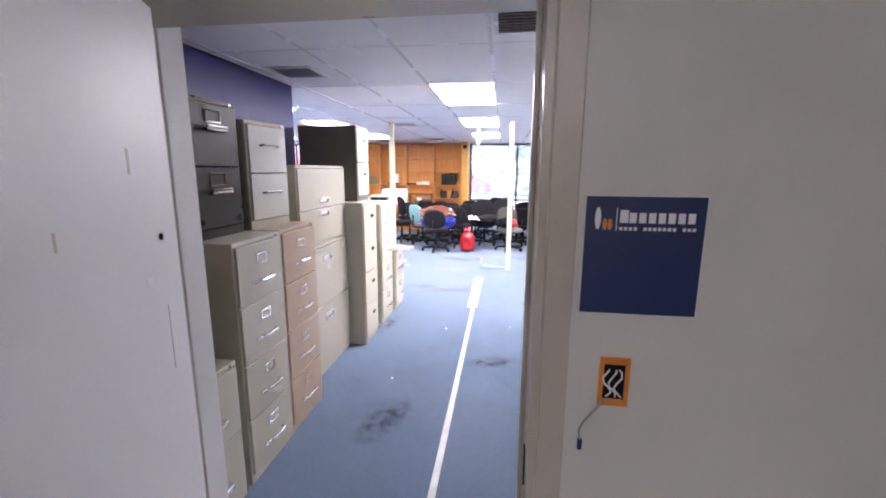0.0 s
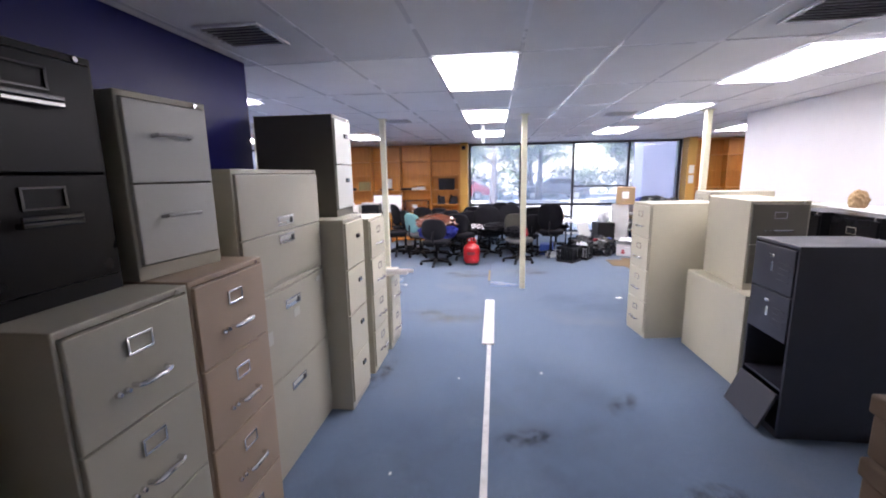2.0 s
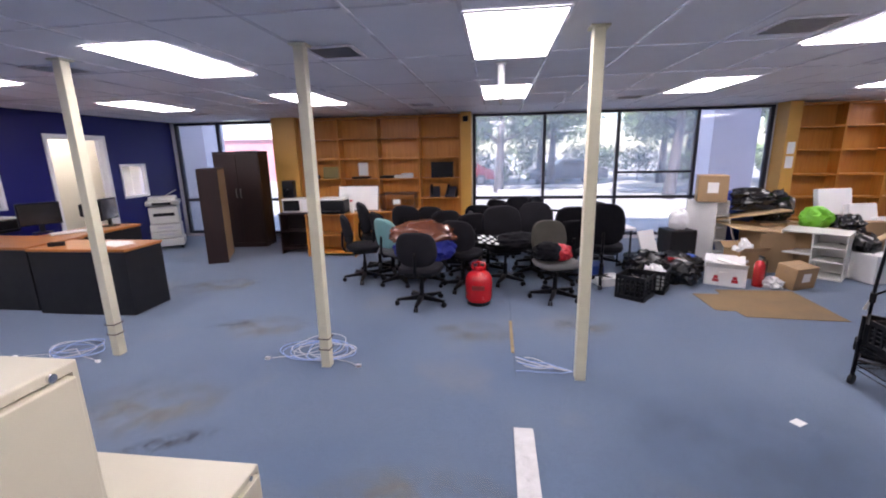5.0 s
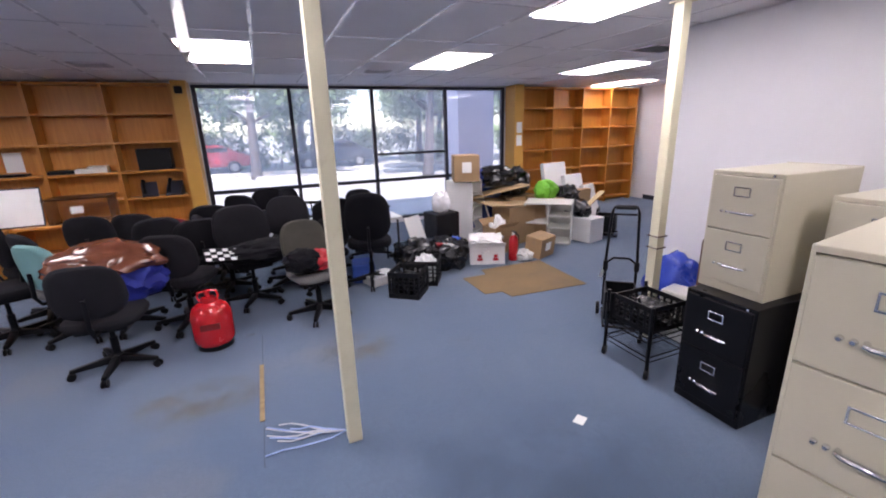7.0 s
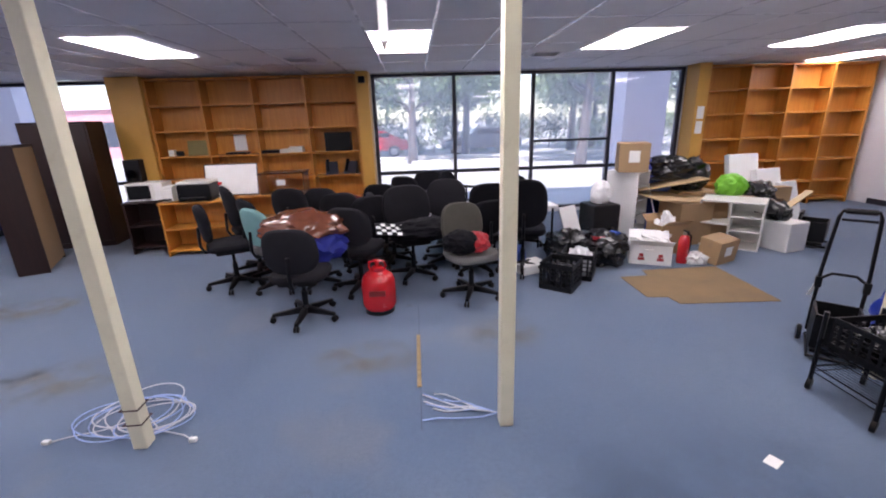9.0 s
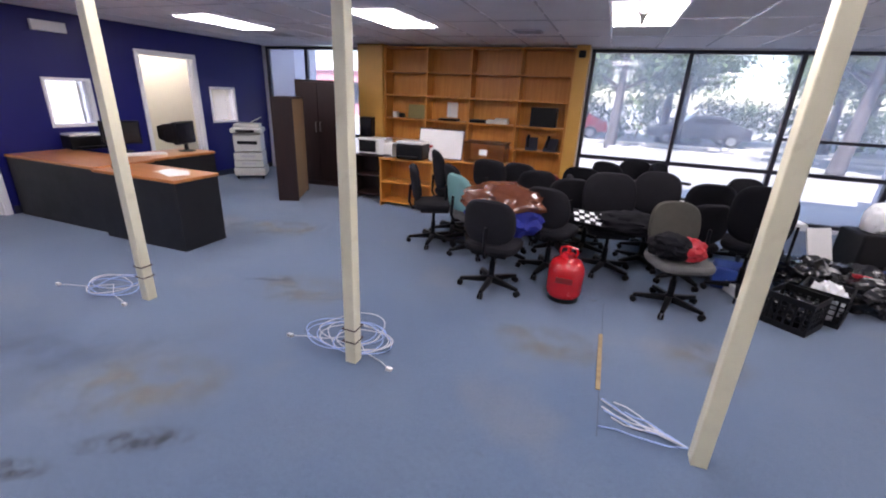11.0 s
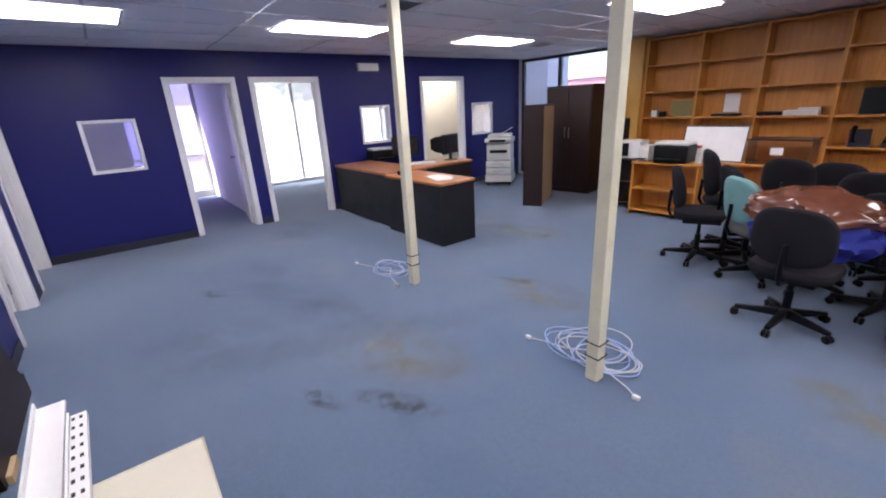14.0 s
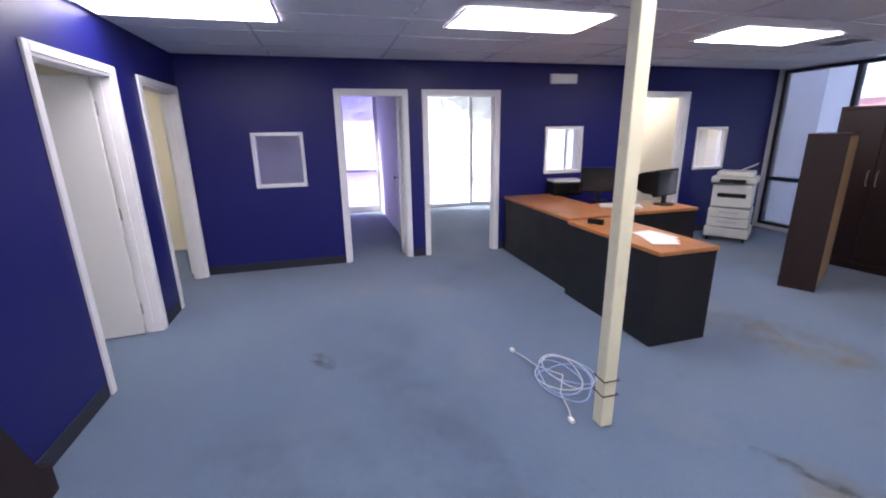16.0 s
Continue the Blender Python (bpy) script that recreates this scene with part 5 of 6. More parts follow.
lumpy("black_jacket", pose(-0.02, 9.80, .505), (.74, .40, .20), FABRIC_BLUE, "black jacket thrown over a chair", "jacket", 9, .2)
t = thing("checked_cloth", pose(-.36, 9.66, .63, 24, 8, 14), "black cloth with white square checks", "cloth")
part("cloth", boxes((-.16, -.10, 0, .16, .10, .012), bevel=.004), FABRIC_BLUE, t)
for i in range(6):
    for j in range(4):
        if (i + j) % 2 == 0:
            part("check", boxes((-.15 + i * .05, -.09 + j * .045, .012, -.105 + i * .05, -.05 + j * .045, .0135)), FOAM, t)
lumpy("red_bag", pose(.44, 9.28, .505), (.22, .24, .17), BAG_RED, "red and black nylon bag on the chair", "bag", 6)
lumpy("black_bag", pose(.30, 9.27, .505), (.34, .30, .19), FABRIC_BLUE, "black nylon bag on the chair", "bag", 8)

# folding tables with papers
def folding_table(m, w, d, h, label):
    t = thing("folding_table", m, label, "table", "folding tables")
    part("tabletop", boxes((-w / 2, -d / 2, h - .03, w / 2, d / 2, h), bevel=.004), LAMINATE, t)
    for sx in (-1, 1):
        for sy in (-1, 1):
            part("leg", tube(bmesh.new(), [(sx * (w / 2 - .05), sy * (d / 2 - .05), 0), (sx * (w / 2 - .05), sy * (d / 2 - .05), h - .03)], .014, 8), BLACK_METAL, t)


folding_table(pose(1.10, 10.62, 0, 0, 0, 4), .90, .55, .66, "white folding table among the chairs and bags")
folding_table(pose(.65, 10.85, 0, 0, 0, -5), .55, .50, .62, "small white table behind the chairs")
solid("paper_stack", boxes((-.14, -.1, 0, .14, .1, .05), bevel=.004), NOTE, "stack of white papers on the table", "paper", m=pose(.62, 10.72, .622, 0, 0, 12))
carton(pose(1.30, 10.72, .662, 0, 0, 15), .18, .16, .13, "small brown carton on the white table", sticker=False)
lumpy("white_bag", pose(2.22, 10.72, .60), (.24, .24, .28), BAG_WHITE, "white plastic bags on a black case", "bag", 11, .18)
on_shelf("black_case", 2.22, 10.72, 0, .36, .36, .60, SHADOW_PLASTIC, "black equipment case standing on the floor", "case", 10, .02)
solid("leaning_board", boxes((-.16, 0, 0, .16, .014, .62), bevel=.002), LAMINATE, "white panel leaning against a black case", "panel", m=pose(1.90, 10.50, 0, -20, 0, 35))
on_shelf("paper_stack", 1.15, 10.02, 0, .34, .26, .10, NOTE, "stack of papers on the floor under the table", "paper", 20)
on_shelf("blue_case", 1.00, 10.20, .0, .26, .3, .22, BLUE_PANEL, "blue plastic case on the floor", "case", -10, .02)


def milk_crate(m, label):
    t = thing("milk_crate", m, label, "crate", "black plastic crates")
    w, h = .33, .28
    part("bottom", boxes((-w / 2, -w / 2, 0, w / 2, w / 2, .012)), SHADOW_PLASTIC, t)
    for k in range(4):
        r = pose(0, 0, 0, 0, 0, 90 * k)
        part("rail", boxes((-w / 2 + .012, -w / 2, h - .05, w / 2 - .012, -w / 2 + .012, h), bevel=.003, m=r), SHADOW_PLASTIC, t)
        part("rail", boxes((-w / 2 + .012, -w / 2, .012, w / 2 - .012, -w / 2 + .010, .05), m=r), SHADOW_PLASTIC, t)
        part("post", boxes((-w / 2, -w / 2, .012, -w / 2 + .014, -w / 2 + .014, h), m=r), SHADOW_PLASTIC, t)
        for i in range(5):
            x = -w / 2 + .05 + i * (w - .1) / 4
            part("bar", boxes((x - .008, -w / 2 + .001, .05, x + .008, -w / 2 + .009, h - .05), m=r), SHADOW_PLASTIC, t)
        for z in (.10, .15, .19):
            part("bar", boxes((-w / 2 + .014, -w / 2 + .002, z - .005, w / 2 - .014, -w / 2 + .008, z + .005), m=r), SHADOW_PLASTIC, t)


milk_crate(pose(1.33, 9.52, 0, 0, 0, -38), "black plastic milk crate filled with oddments")
milk_crate(pose(1.62, 9.80, 0, 0, 0, -30), "black plastic milk crate filled with oddments")
lumpy("crate_filling", pose(1.33, 9.52, .015), (.26, .26, .24), BAG_BLACK, "dark oddments inside the crate", "bag", 13, .35)
lumpy("crate_filling", pose(1.62, 9.80, .015), (.27, .27, .30), BAG_WHITE, "pale bags and oddments inside the crate", "bag", 14, .35)
TRASH = "black plastic rubbish bag slumped on the carpet"
for i, (x, y, s) in enumerate(((2.02, 10.22, (.62, .55, .36)), (1.72, 10.42, (.50, .50, .34)), (2.28, 10.52, (.45, .42, .30)))):
    lumpy("rubbish_bag", pose(x, y, 0, 0, 0, 40 * i), s, BAG_BLACK, TRASH, "rubbish bag", 20 + i, .28, 2.8, .9, "rubbish bags")
for i, (x, y, mt, nm) in enumerate(((1.98, 10.15, BAG_RED, "orange rag"), (2.20, 10.28, BLUE_PANEL, "blue folder"))):
    on_shelf("rag", x, y, .30, .16, .12, .03, mt, nm + " on the rubbish bags", "rag", 30 * i)

# the pile by the right-hand bookshelf
def white_case(m):
    t = thing("narrow_bookcase", m, "narrow white laminate bookcase turned sideways to the room", "bookcase")
    part("body", shell(-.17, .17, .42, .95, .018, .04, .93), LAMINATE, t)
    for k in range(4):
        part("shelf", boxes((-.15, .01, .20 + k * .18, .15, .40, .215 + k * .18)), LAMINATE, t)


white_case(pose(2.88, 10.92, 0, 0, 0, 38))
carton(pose(2.72, 10.98, .952, 0, 0, -18), .36, .34, .36, "brown carton with a white label on the narrow bookcase")
solid("leaning_board", boxes((-.30, 0, 0, .30, .012, .90), bevel=.002), BLUE_PANEL, "blue board leaning in the pile", "panel", m=pose(3.14, 11.10, 0, -12, 8, 10))
solid("leaning_board", boxes((-.25, 0, 0, .25, .014, .85), bevel=.002), LAMINATE, "pale board leaning in the pile", "panel", m=pose(3.20, 10.92, 0, -16, 10, 60))
carton(pose(2.98, 10.48, 0, 0, 0, 8), .34, .30, .36, "open brown carton stuffed with papers", opened=True, sticker=False)
lumpy("crumpled_paper", pose(2.98, 10.48, .012), (.26, .24, .44), BAG_WHITE, "crumpled papers in the open carton", "paper", 31, .4)
printed = carton(pose(2.60, 10.14, 0, 0, 0, -24), .44, .32, .23, "white and red printed carton, open and full of papers", FOAM, True, False)
for x in (-.13, .07):
    part("print", boxes((x, -.1625, .05, x + .07, -.1602, .085), (x + .012, -.1625, .09, x + .058, -.1602, .13)), BAG_RED, printed, "red printed mark")
for i in range(3):
    solid("paper_sheet", boxes((-.11, -.14, 0, .11, .14, .02), bevel=.002), NOTE, "white papers sticking out of the carton", "paper", "papers in the pile", m=pose(2.58 + .05 * i, 10.12 + .04 * i, .20 + .02 * i, 12, -10 + 8 * i, 30 * i))
t = thing("fire_extinguisher", pose(2.93, 10.02, 0), "red fire extinguisher standing on the carpet", "fire extinguisher")
part("cylinder", turned(bmesh.new(), [(.055, 0), (.06, .01), (.06, .26), (.045, .31), (.022, .33)], 22), RED, t, smooth=True)
part("valve", turned(bmesh.new(), [(.018, .33), (.018, .36), (.012, .37)], 12), STEEL, t)
part("lever", boxes((-.01, -.07, .365, .01, .03, .385), bevel=.003), SHADOW_PLASTIC, t)
part("hose", tube(bmesh.new(), [(.02, 0, .35), (.07, -.01, .32), (.078, 0, .22), (.072, .0, .10)], .009, 8), SHADOW_PLASTIC, t, smooth=True)
lumpy("white_rag", pose(3.06, 9.98, 0), (.24, .22, .12), BAG_WHITE, "white rag on the carpet", "rag", 33, .4)
carton(pose(3.34, 10.03, .01, 7, 0, 24), .36, .24, .27, "brown carton with label leaning in the pile")


def hutch(m):
    t = thing("desk_hutch", m, "white laminate desk hutch tipped over in the pile", "hutch")
    part("body", shell(-.42, .42, .34, .60, .02, .02, .58), OFF_WHITE, t)
    part("divider", boxes((-.01, .005, .02, .01, .33, .58)), OFF_WHITE, t)
    part("shelf", boxes((-.40, .006, .29, -.011, .33, .308)), OFF_WHITE, t)
    part("shelf", boxes((.011, .006, .22, .40, .33, .238)), OFF_WHITE, t)
    part("shelf", boxes((.011, .006, .40, .40, .33, .418)), OFF_WHITE, t)


hutch(pose(3.78, 10.46, 0, 3, 0, -44) @ Matrix.Diagonal((.80, 1, 1, 1)))
carton(pose(3.45, 10.85, 0, 0, 0, 10), .5, .4, .55, "brown carton under the plywood sheet", sticker=False)
solid("plywood_sheet", boxes((-.60, -.32, 0, .60, .32, .018), bevel=.003), PLYWOOD, "loose plywood sheet lying on cartons", "board", m=pose(3.45, 11.0, .57, 4, 6, 12))
solid("plywood_sheet", boxes((-.45, -.30, 0, .45, .30, .018), bevel=.003), PLYWOOD, "loose plywood sheet lying on cartons", "board", m=pose(3.30, 11.15, .74, -3, -9, -8))
carton(pose(3.75, 11.35, 0, 0, 0, 5), .6, .5, .62, "large brown carton at the back of the pile", sticker=False)
for i, (x, y, z, s) in enumerate(((3.35, 11.25, .80, (.75, .45, .30)), (3.75, 11.35, .63, (.55, .5, .42)), (4.42, 10.85, .45, (.42, .36, .32)), (4.40, 10.62, .32, (.62, .40, .26)))):
    lumpy("rubbish_bag", pose(x, y, z, 0, 0, 25 * i), s, BAG_BLACK, "black plastic rubbish bag on top of the pile", "rubbish bag", 40 + i, .26, 2.8, .9, "rubbish bags")
lumpy("blue_cloth", pose(3.05, 11.25, .82), (.32, .30, .24), BAG_BLUE, "blue cloth on top of the pile", "cloth", 45, .25)
lumpy("green_bag", pose(4.05, 10.88, .60), (.38, .28, .28), BAG_GREEN, "lime green shopping bag on the pile", "bag", 47, .22)
carton(pose(4.05, 10.90, 0, 0, 0, -12), .5, .4, .60, "brown carton supporting a green bag", sticker=False)
carton(pose(4.40, 10.80, 0, 0, 0, -12), .44, .5, .32, "brown carton under black bags", sticker=False)
on_shelf("white_box", 4.42, 10.34, 0, .33, .34, .36, LAMINATE, "white plastic box standing on the carpet", "box", 14, .015)
for i, (x, y, w, h, lean) in enumerate(((4.80, 11.42, .52, 1.08, -12), (5.12, 11.28, .46, .88, -15), (5.40, 11.20, .34, .70, -18))):
    solid("foam_slab", boxes((-w / 2, 0, 0, w / 2, .09, h), bevel=.012), FOAM, "white packing foam slab leaning in the pile", "foam slab", "foam slabs", m=pose(x, y, .0, lean, 0, 8 + 4 * i))
carton(pose(5.05, 11.22, 0, 0, 0, 6), .30, .12, .62, "flat brown carton leaning on foam", sticker=False)
solid("timber_plank", boxes((-.45, -.045, 0, .45, .045, .02), bevel=.002), PLYWOOD, "bare timber plank lying on the bags", "plank", m=pose(4.72, 10.62, .50, 0, -14, 26))


def luggage_cart(m, h, label, w=.16):
    t = thing("luggage_cart", m, label, "luggage cart", "folding luggage carts")
    part("handle_frame", tube(bmesh.new(), [(-w, .02, .10), (-w, 0, h * .55), (-w * .82, -.03, h - .04), (-w * .7, -.03, h), (w * .7, -.03, h), (w * .82, -.03, h - .04), (w, 0, h * .55), (w, .02, .10)], .012, 8), BLACK_METAL, t, smooth=True)
    part("grip", tube(bmesh.new(), [(-w * .6, -.03, h), (w * .6, -.03, h)], .019, 10), SHADOW_PLASTIC, t, smooth=True)
    part("grip_bar", tube(bmesh.new(), [(-w * .7, -.03, h - .06), (w * .7, -.03, h - .06)], .009, 8), BLACK_METAL, t)
    part("cross_bar", tube(bmesh.new(), [(-w, .0, h * .5), (-w * .5, .0, h * .55), (w * .5, .0, h * .55), (w, .0, h * .5)], .010, 8), BLACK_METAL, t)
    for s in (-1, 1):
        part("clamp", boxes((s * w - .02, -.02, h * .44, s * w + .02, .025, h * .52), bevel=.005), SHADOW_PLASTIC, t)
        part("wheel", turned(bmesh.new(), [(.02, -.016), (.055, -.014), (.06, 0), (.055, .014), (.02, .016)], 20, pose(s * (w + .04), .03, .06, 0, 90, 0)), SHADOW_PLASTIC, t, smooth=True)
    part("toe_plate", tube(bmesh.new(), [(-w, .02, .06), (-w, -.32, .045), (w, -.32, .045), (w, .02, .06)], .011, 8), BLACK_METAL, t)
    part("basket", boxes((-w, -.30, .10, w, -.288, .34), (-w, -.02, .10, w, -.008, .34), (-w, -.288, .10, -w + .012, -.02, .34), (w - .012, -.288, .10, w, -.02, .34), (-w + .012, -.288, .06, w - .012, -.02, .08)), SHADOW_PLASTIC, t, "black folding crate")
    return t


luggage_cart(pose(2.82, 8.12, 0, 0, 0, -42), 1.0, "tall black folding luggage cart with a crate", .125)
luggage_cart(pose(4.72, 10.50, 0, 0, 0, 40), .42, "small black folding luggage cart folded down")
solid("paper_tag", boxes((-.015, 0, -.16, .015, .002, 0)), NOTE, "white paper tag tied to the cart", "tag", m=pose(2.735, 8.20, .52, 10, 12, 0))


def wire_trolley(m):
    t = thing("wire_trolley", m, "black wire shelf trolley with two tiers on casters", "trolley")
    w, d, h = .36, .38, .52
    for x in (-w / 2, w / 2):
        for y in (-d / 2, d / 2):
            part("post", tube(bmesh.new(), [(x, y, .07), (x, y, h)], .013, 8), BLACK_METAL, t)
            part("caster", turned(bmesh.new(), [(.02, -.014), (.036, -.012), (.038, 0), (.036, .012), (.02, .014)], 16, pose(x, y, .038, 90, 0, 30)), SHADOW_PLASTIC, t, smooth=True)
    for z in (.16, .30):
        part("rim", tube(bmesh.new(), [(-w / 2, -d / 2, z), (w / 2, -d / 2, z), (w / 2, d / 2, z), (-w / 2, d / 2, z)], .006, 6, closed=True), BLACK_METAL, t)
        part("rim", tube(bmesh.new(), [(-w / 2, -d / 2, z - .035), (w / 2, -d / 2, z - .035), (w / 2, d / 2, z - .035), (-w / 2, d / 2, z - .035)], .004, 6, closed=True), BLACK_METAL, t)
        for i in range(1, 14):
            x = -w / 2 + w * i / 14
            part("wire", tube(bmesh.new(), [(x, -d / 2, z), (x, d / 2, z)], .0022, 5), BLACK_METAL, t)


wire_trolley(pose(2.44, 7.485, 0, 0, 0, 0))
milk_crate(pose(2.44, 7.485, .308, 0, 0, 0) @ Matrix.Diagonal((.96, .98, .68, 1)), "black plastic crate standing on the wire trolley")
lumpy("crate_filling", pose(2.44, 7.485, .322), (.26, .26, .16), BAG_BLACK, "dark cloth and cables inside the trolley crate", "bag", 17, .35)
on_shelf("suitcase", 3.22, 7.36, 0, .24, .55, .82, worn("brown leather case", (0.085, 0.035, 0.025), .4, var=.2, scale=6), "worn brown leather suitcase standing on end", "suitcase", 5, .04)
on_shelf("white_crate", 2.98, 7.62, 0, .22, .28, .40, OFF_WHITE, "white plastic bucket crate beside the pole", "crate", 12, .02)
lumpy("blue_sheet", pose(3.24, 7.92, .0), (.38, .52, .58), BAG_BLUE, "crumpled bright blue plastic sheet on a crate", "plastic sheet", 52, .16, 2.4, .8)


def floor_mat():
    bm = bmesh.new()
    pts = [(2.03, 9.12), (2.22, 9.10), (2.24, 8.94), (3.15, 8.88), (3.20, 9.83), (2.36, 9.83), (2.33, 9.66), (2.03, 9.66)]
    low = [bm.verts.new((x, y, .001)) for x, y in pts]
    top = [bm.verts.new((x, y, .006)) for x, y in pts]
    bm.faces.new(top)
    for k in range(8):
        bm.faces.new((low[k], low[(k + 1) % 8], top[(k + 1) % 8], top[k]))
    return bm


solid("floor_mat", floor_mat(), worn("flattened cardboard", (0.22, 0.145, 0.07), 0.85, var=0.2, scale=2.2, fine=160, bump=0.4, dirt=(0.12, 0.09, 0.06)), "flattened brown cardboard sheet on the carpet", "cardboard sheet")


# ---- carpet stains, flat patches of dirt in the pile ----
def stain(x, y, rx, ry, turn, seed, material, label):
    bm = bmesh.new()
    n = 40
    ring = []
    for k in range(n):
        a = 2 * math.pi * k / n
        r = 1 + .35 * noise.noise(Vector((math.cos(a) * 1.4 + seed, math.sin(a) * 1.4, seed * .7))) + .2 * noise.noise(Vector((math.cos(a) * 4 + seed, math.sin(a) * 4, 3)))
        ring.append(bm.verts.new((r * rx * math.cos(a), r * ry * math.sin(a), .0012)))
    bm.faces.new(ring)
    tagged(solid("stain", bm, material, label, "stain", "carpet stains", "structure", m=pose(x, y, 0, 0, 0, turn)))


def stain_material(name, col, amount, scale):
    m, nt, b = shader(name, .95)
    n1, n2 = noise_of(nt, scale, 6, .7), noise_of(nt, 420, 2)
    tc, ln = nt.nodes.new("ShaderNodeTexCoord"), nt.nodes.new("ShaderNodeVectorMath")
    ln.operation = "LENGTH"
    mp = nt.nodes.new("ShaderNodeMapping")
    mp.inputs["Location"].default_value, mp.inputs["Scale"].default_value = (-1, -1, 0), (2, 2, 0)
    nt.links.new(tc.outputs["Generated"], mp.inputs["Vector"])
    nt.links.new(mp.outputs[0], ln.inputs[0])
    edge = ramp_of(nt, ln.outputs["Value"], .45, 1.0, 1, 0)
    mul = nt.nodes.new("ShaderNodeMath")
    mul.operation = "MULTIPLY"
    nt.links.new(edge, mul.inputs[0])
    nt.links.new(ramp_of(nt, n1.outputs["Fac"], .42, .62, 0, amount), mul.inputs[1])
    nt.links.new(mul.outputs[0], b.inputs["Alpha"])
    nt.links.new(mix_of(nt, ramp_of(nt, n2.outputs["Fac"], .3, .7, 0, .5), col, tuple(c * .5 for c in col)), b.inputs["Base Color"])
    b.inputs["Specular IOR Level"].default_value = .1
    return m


DIRT = stain_material("brown dirt in carpet", (0.075, 0.066, 0.048), .58, 11)
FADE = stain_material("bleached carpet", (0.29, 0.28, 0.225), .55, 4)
GREYD = stain_material("grey scuffed carpet", (0.07, 0.09, 0.13), .19, 2.0)
S1, S2, S3 = "dark brown dirt stain in the carpet", "bleached beige patch in the carpet", "grey scuffed patch of carpet"
for r in ((-2.57, 6.27, .17, .07, 20, 1), (-2.26, 6.60, .30, .09, 32, 2), (-4.75, 6.10, .16, .08, 30, 4), (.15, 4.0, .25, .1, 20, 7), (.9, 4.5, .2, .1, 60, 8), (-.55, 3.0, .3, .16, 70, 9), (.55, 3.2, .22, .12, 40, 10), (-1.0, 4.75, .3, .12, 80, 11), (1.1, 3.6, .2, .1, 15, 12), (-3.0, 8.35, .28, .05, 25, 13)):
    stain(*r, DIRT, S1)
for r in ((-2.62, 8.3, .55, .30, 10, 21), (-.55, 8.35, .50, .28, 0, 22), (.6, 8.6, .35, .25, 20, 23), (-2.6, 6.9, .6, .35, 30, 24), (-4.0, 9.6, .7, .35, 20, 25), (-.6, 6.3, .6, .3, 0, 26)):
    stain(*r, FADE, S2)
for r in ((-4.6, 6.7, 1.3, .45, 15, 31), (-3.6, 6.0, .9, .5, 60, 32), (-3.3, 7.0, .9, .3, 40, 33), (.2, 4.2, .8, 1.2, 0, 34), (-.6, 3.3, .5, .9, 0, 35), (1.2, 6.9, .9, .5, 0, 36), (-6.2, 7.6, .6, .5, 0, 37)):
    stain(*r, GREYD, S3)


# ---- outdoors ----
BARK = worn("grey brown bark", (0.07, 0.06, 0.06), 0.9, var=0.3, scale=3, fine=30, bump=0.6)
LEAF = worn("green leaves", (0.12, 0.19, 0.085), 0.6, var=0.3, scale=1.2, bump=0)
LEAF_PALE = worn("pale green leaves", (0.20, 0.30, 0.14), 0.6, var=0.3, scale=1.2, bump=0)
STUCCO = worn("lavender grey stucco", (0.72, 0.69, 0.78), 0.8, var=0.06, scale=2, bump=0.3)
CONCRETE = worn("sunlit concrete", (0.55, 0.54, 0.52), 0.85, var=0.12, scale=1.0, bump=0.2)


def leaves(bm, centre, radius, count, size, rnd):
    for _ in range(count):
        d = Vector((rnd.gauss(0, 1), rnd.gauss(0, 1), rnd.gauss(0, .8))).normalized() * radius * rnd.random() ** .5
        p = Vector(centre) + d
        u = Vector((rnd.gauss(0, 1), rnd.gauss(0, 1), rnd.gauss(0, 1))).normalized()
        w = u.orthogonal().normalized()
        s = size * rnd.uniform(.6, 1.3)
        q = [bm.verts.new(p + a * u * s + b * w * s * .5) for a, b in ((-1, 0), (0, -.8), (1, 0), (0, .8))]
        bm.faces.new(q)


def tree(x, y, h, spread, seed, lean=0.0, foliage=None, bare=2.0):
    rnd = random.Random(seed)
    t = thing("tree", pose(x, y, -.13), "leafy broad tree beyond the parking lot", "tree", "trees outside")
    bm, tips = bmesh.new(), []
    trunk = [Vector((lean * s * h, .15 * math.sin(3 * s + seed), s * h * .62)) for s in (0, .25, .5, .75, 1)]
    tube(bm, trunk, [.24, .19, .16, .13, .08], 10)
    for k in range(9):
        base = trunk[2 + k % 3].lerp(trunk[min(4, 3 + k % 3)], rnd.random() * .6)
        a = k * 2.4 + rnd.random()
        tip = base + Vector((math.cos(a) * spread * rnd.uniform(.5, 1), math.sin(a) * spread * rnd.uniform(.5, 1), h * rnd.uniform(.08, .38)))
        mid = base.lerp(tip, .5) + Vector((0, 0, -.15 * spread * .3))
        tube(bm, [base, mid, tip], [.075, .05, .02], 7)
        tips += [tip, mid, base.lerp(tip, .75)]
    part("trunk", bm, BARK, t, smooth=True)
    bm = bmesh.new()
    for p in tips:
        for _ in range(2):
            c = p + Vector((rnd.uniform(-.5, .5), rnd.uniform(-.5, .5), rnd.uniform(-.3, .5))) * spread * .35
            if c.z > bare:
                leaves(bm, c, spread * rnd.uniform(.22, .38), 130, .15, rnd)
    part("crown", bm, foliage or LEAF, t)


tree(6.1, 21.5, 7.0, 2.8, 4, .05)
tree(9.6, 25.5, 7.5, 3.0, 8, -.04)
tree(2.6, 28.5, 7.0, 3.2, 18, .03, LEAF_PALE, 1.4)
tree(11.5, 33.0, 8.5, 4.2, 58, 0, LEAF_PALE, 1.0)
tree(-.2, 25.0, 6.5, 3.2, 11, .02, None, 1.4)
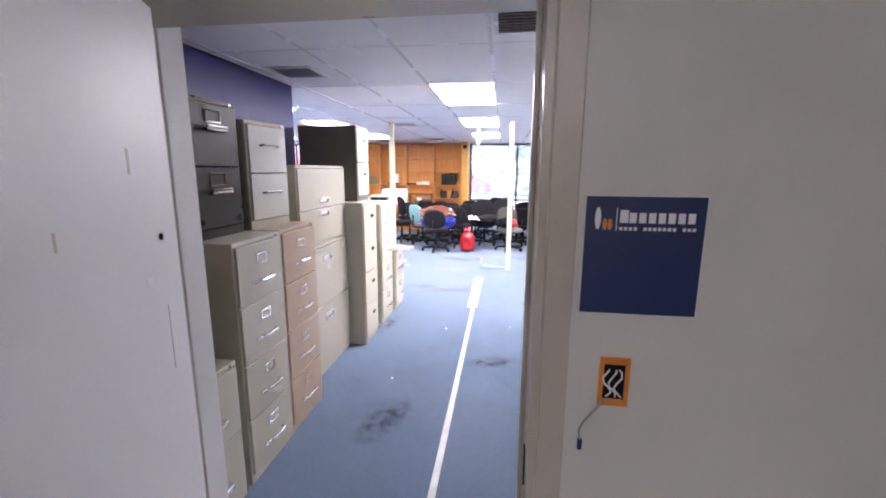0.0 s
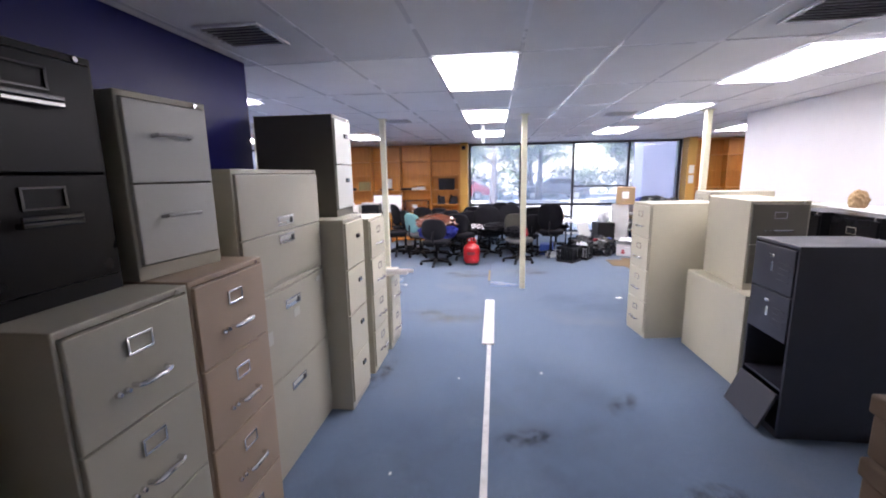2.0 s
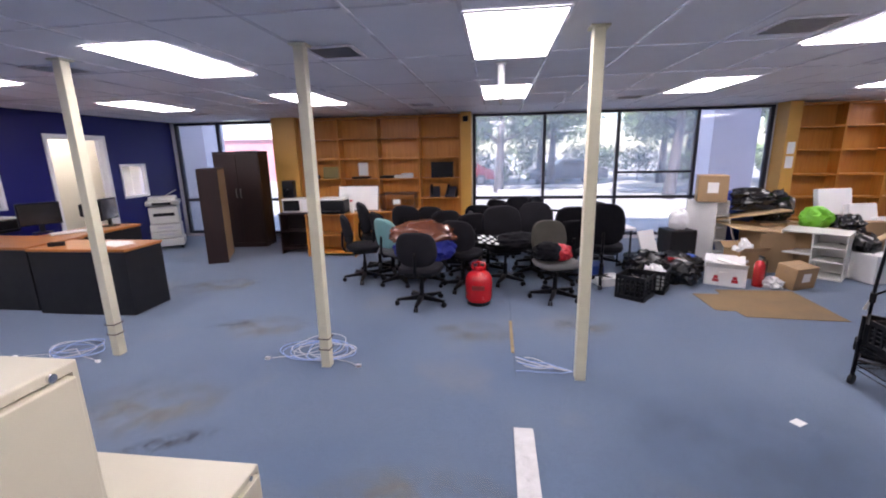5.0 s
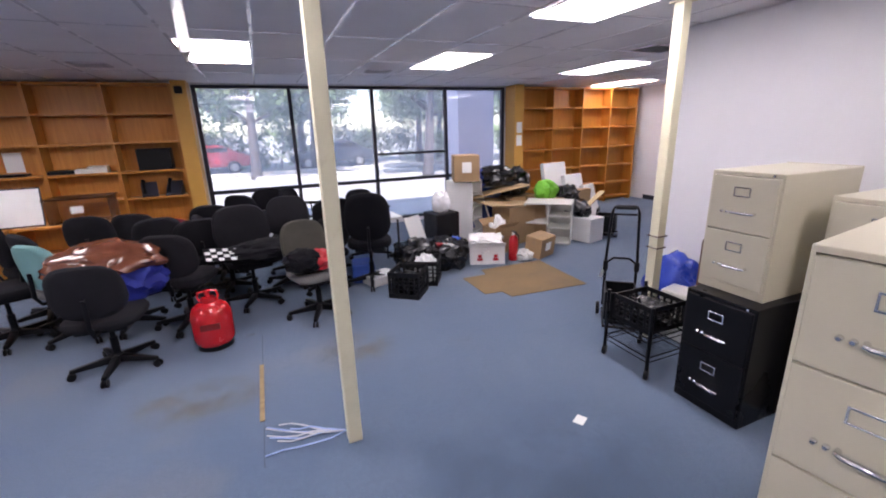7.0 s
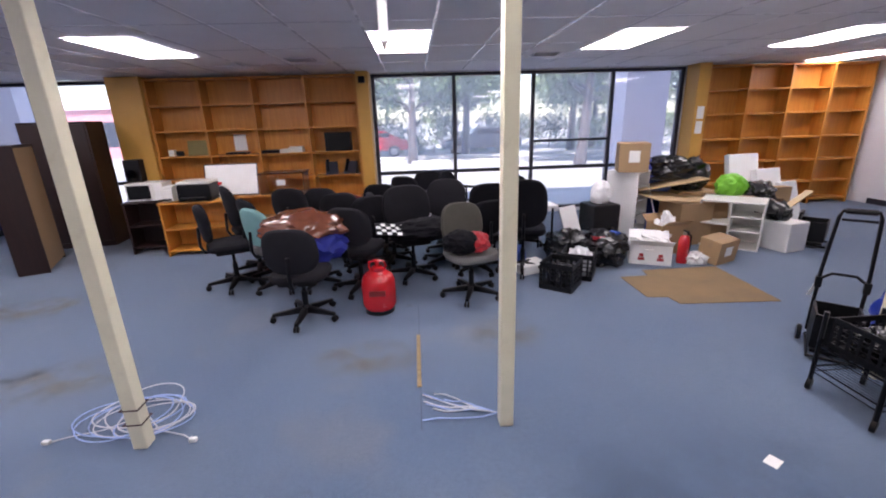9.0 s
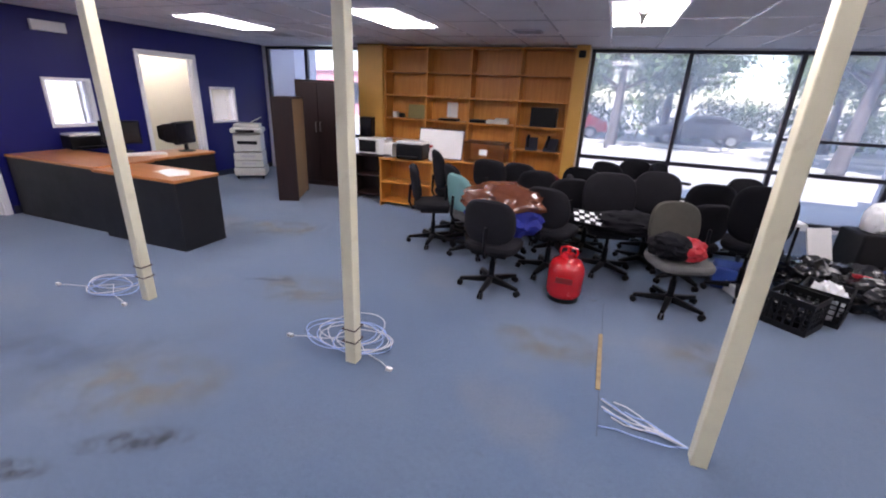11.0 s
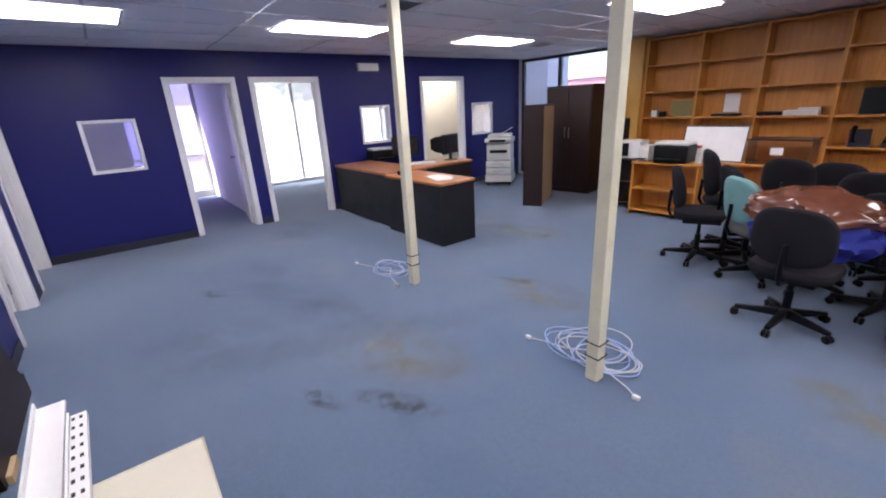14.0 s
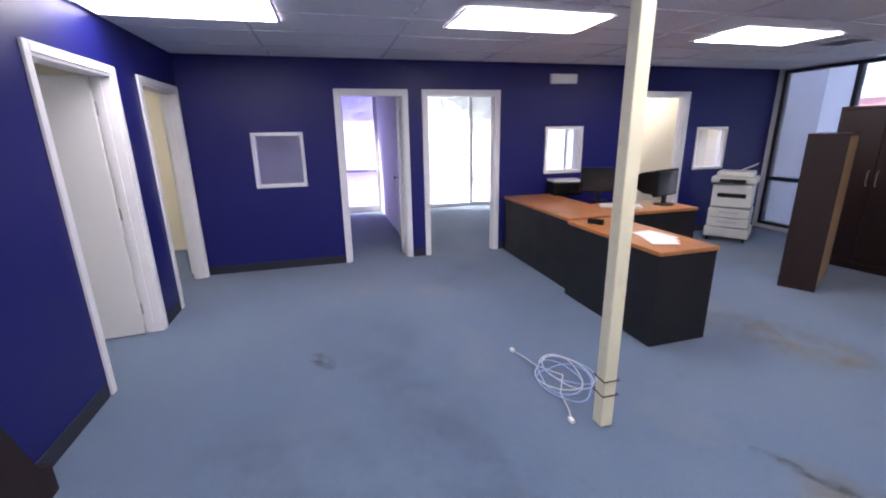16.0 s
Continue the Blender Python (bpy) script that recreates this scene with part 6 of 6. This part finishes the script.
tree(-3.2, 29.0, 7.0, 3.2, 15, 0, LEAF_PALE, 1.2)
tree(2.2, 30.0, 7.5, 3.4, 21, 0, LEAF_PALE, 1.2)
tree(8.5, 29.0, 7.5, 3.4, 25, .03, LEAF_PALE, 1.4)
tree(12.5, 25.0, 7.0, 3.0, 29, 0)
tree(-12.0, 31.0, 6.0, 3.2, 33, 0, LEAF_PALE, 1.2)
tree(-18.0, 12.5, 6.5, 2.8, 36, 0, LEAF_PALE)
tree(-19.0, 5.0, 6.5, 3.0, 39, 0, LEAF_PALE)
rnd = random.Random(77)
for i in range(13):
    t = thing("bush", pose(-9 + i * 2.1 + rnd.uniform(-.6, .6), 31.5 + rnd.uniform(-1, 1), -.13), "pale green shrub at the edge of the lot", "bush", "shrubs outside")
    bm = bmesh.new()
    for k in range(7):
        leaves(bm, (rnd.uniform(-1.1, 1.1), rnd.uniform(-.5, .5), rnd.uniform(.3, 1.9)), .85, 110, .15, rnd)
    part("foliage", bm, LEAF_PALE if i % 2 else LEAF, t)
    part("stem", tube(bmesh.new(), [(0, 0, 0), (.05, 0, .5), (.2, .1, 1.1)], [.05, .04, .02], 7), BARK, t)
setting("kerb", boxes((-40, 27.2, -.14, 40, 27.45, .02), bevel=.02), CONCRETE, "pale concrete kerb of the parking lot", "kerb")
setting("pavement", boxes((-12, NY + .14, -.14, 9, 15.4, -.02)), CONCRETE, "sunlit concrete walk along the building", "pavement")
setting("pavement_west", boxes((-14.5, 2, -.14, -10.9, 13.1, -.02)), CONCRETE, "sunlit concrete walk along the building", "pavement")
for i in range(7):
    solid("parking_stop", boxes((-.85, -.08, 0, .85, .08, .13), bevel=.03), CONCRETE, "concrete parking stop on the asphalt", "parking stop", "parking stops", m=pose(-7.5 + i * 2.7, 24.6, -.13, 0, 0, rnd.uniform(-3, 3)))
setting("outer_column_1", boxes((3.92, 13.75, -.13, 4.75, 14.5, 3.0)), STUCCO, "stuccoed lavender grey column outside the window", "column")
setting("outer_column_2", boxes((-8.3, 13.75, -.13, -6.95, 14.5, 3.0)), STUCCO, "stuccoed lavender grey column outside the window", "column")


def car(m, paint, label):
    t = thing("car", m, label, "car", "parked cars")
    bm = bmesh.new()
    prof = [(-2.1, .35), (-2.12, .72), (-1.6, .86), (-.9, .92), (-.35, 1.38), (.9, 1.42), (1.55, .98), (2.1, .90), (2.15, .38)]
    sides = []
    for y, k in ((-.86, .0), (.86, .0)):
        sides.append([bm.verts.new((x, y * (.82 if z > 1.1 else 1), z)) for x, z in prof])
    for i in range(len(prof)):
        j = (i + 1) % len(prof)
        bm.faces.new((sides[0][i], sides[0][j], sides[1][j], sides[1][i]))
    bm.faces.new(sides[0])
    bm.faces.new(sides[1][::-1])
    bmesh.ops.bevel(bm, geom=bm.edges[:], offset=.06, segments=2, affect="EDGES", profile=.5)
    part("body", bm, paint, t, smooth=True)
    for s in (-1, 1):
        part("side_window", boxes((-.30, -.006, 0, 1.15, .006, .30), bevel=.004, m=pose(0, s * .795, 1.0, -18 * s)), SHADOW_PLASTIC, t, "dark side window")
        for x in (-1.35, 1.35):
            w = part("wheel", turned(bmesh.new(), [(.2, -.1), (.31, -.09), (.33, 0), (.31, .09), (.2, .1)], 22, pose(x, s * .80, .33, 90)), SHADOW_PLASTIC, t, smooth=True)
            part("rim", turned(bmesh.new(), [(.05, -.105), (.19, -.1), (.19, .1), (.05, .105)], 18, pose(x, s * .80, .33, 90)), STEEL, w)


car(pose(-2.6, 29.4, -.13, 0, 0, 4), RED, "red car parked beyond the trees")
car(pose(3.6, 29.6, -.13, 0, 0, 2), worn("dark blue car paint", (.03, .035, .05), .3, coat=.3, bump=0), "dark car parked under the trees")
t = thing("building_far", pose(-11.5, 36.0, -.13), "low building with a rose wall and white fascia", "building")
part("wall", boxes((-14, 0, 0, 5, 6, 3.2)), worn("rose stucco", (.50, .20, .22), .8, var=.08), t)
part("fascia", boxes((-14.2, -.3, 3.2, 5.2, 6.2, 3.9), bevel=.02), STUCCO, t)
for i in range(5):
    part("window", boxes((-12.5 + i * 3.4, -.05, .8, -10.6 + i * 3.4, -.005, 2.4)), SHADOW_PLASTIC, t)
setting("roof", boxes((-11.0, -2.2, CEIL + .125, 8.2, 13.2, 3.7)), STUCCO, "flat roof and parapet of the building", "roof")
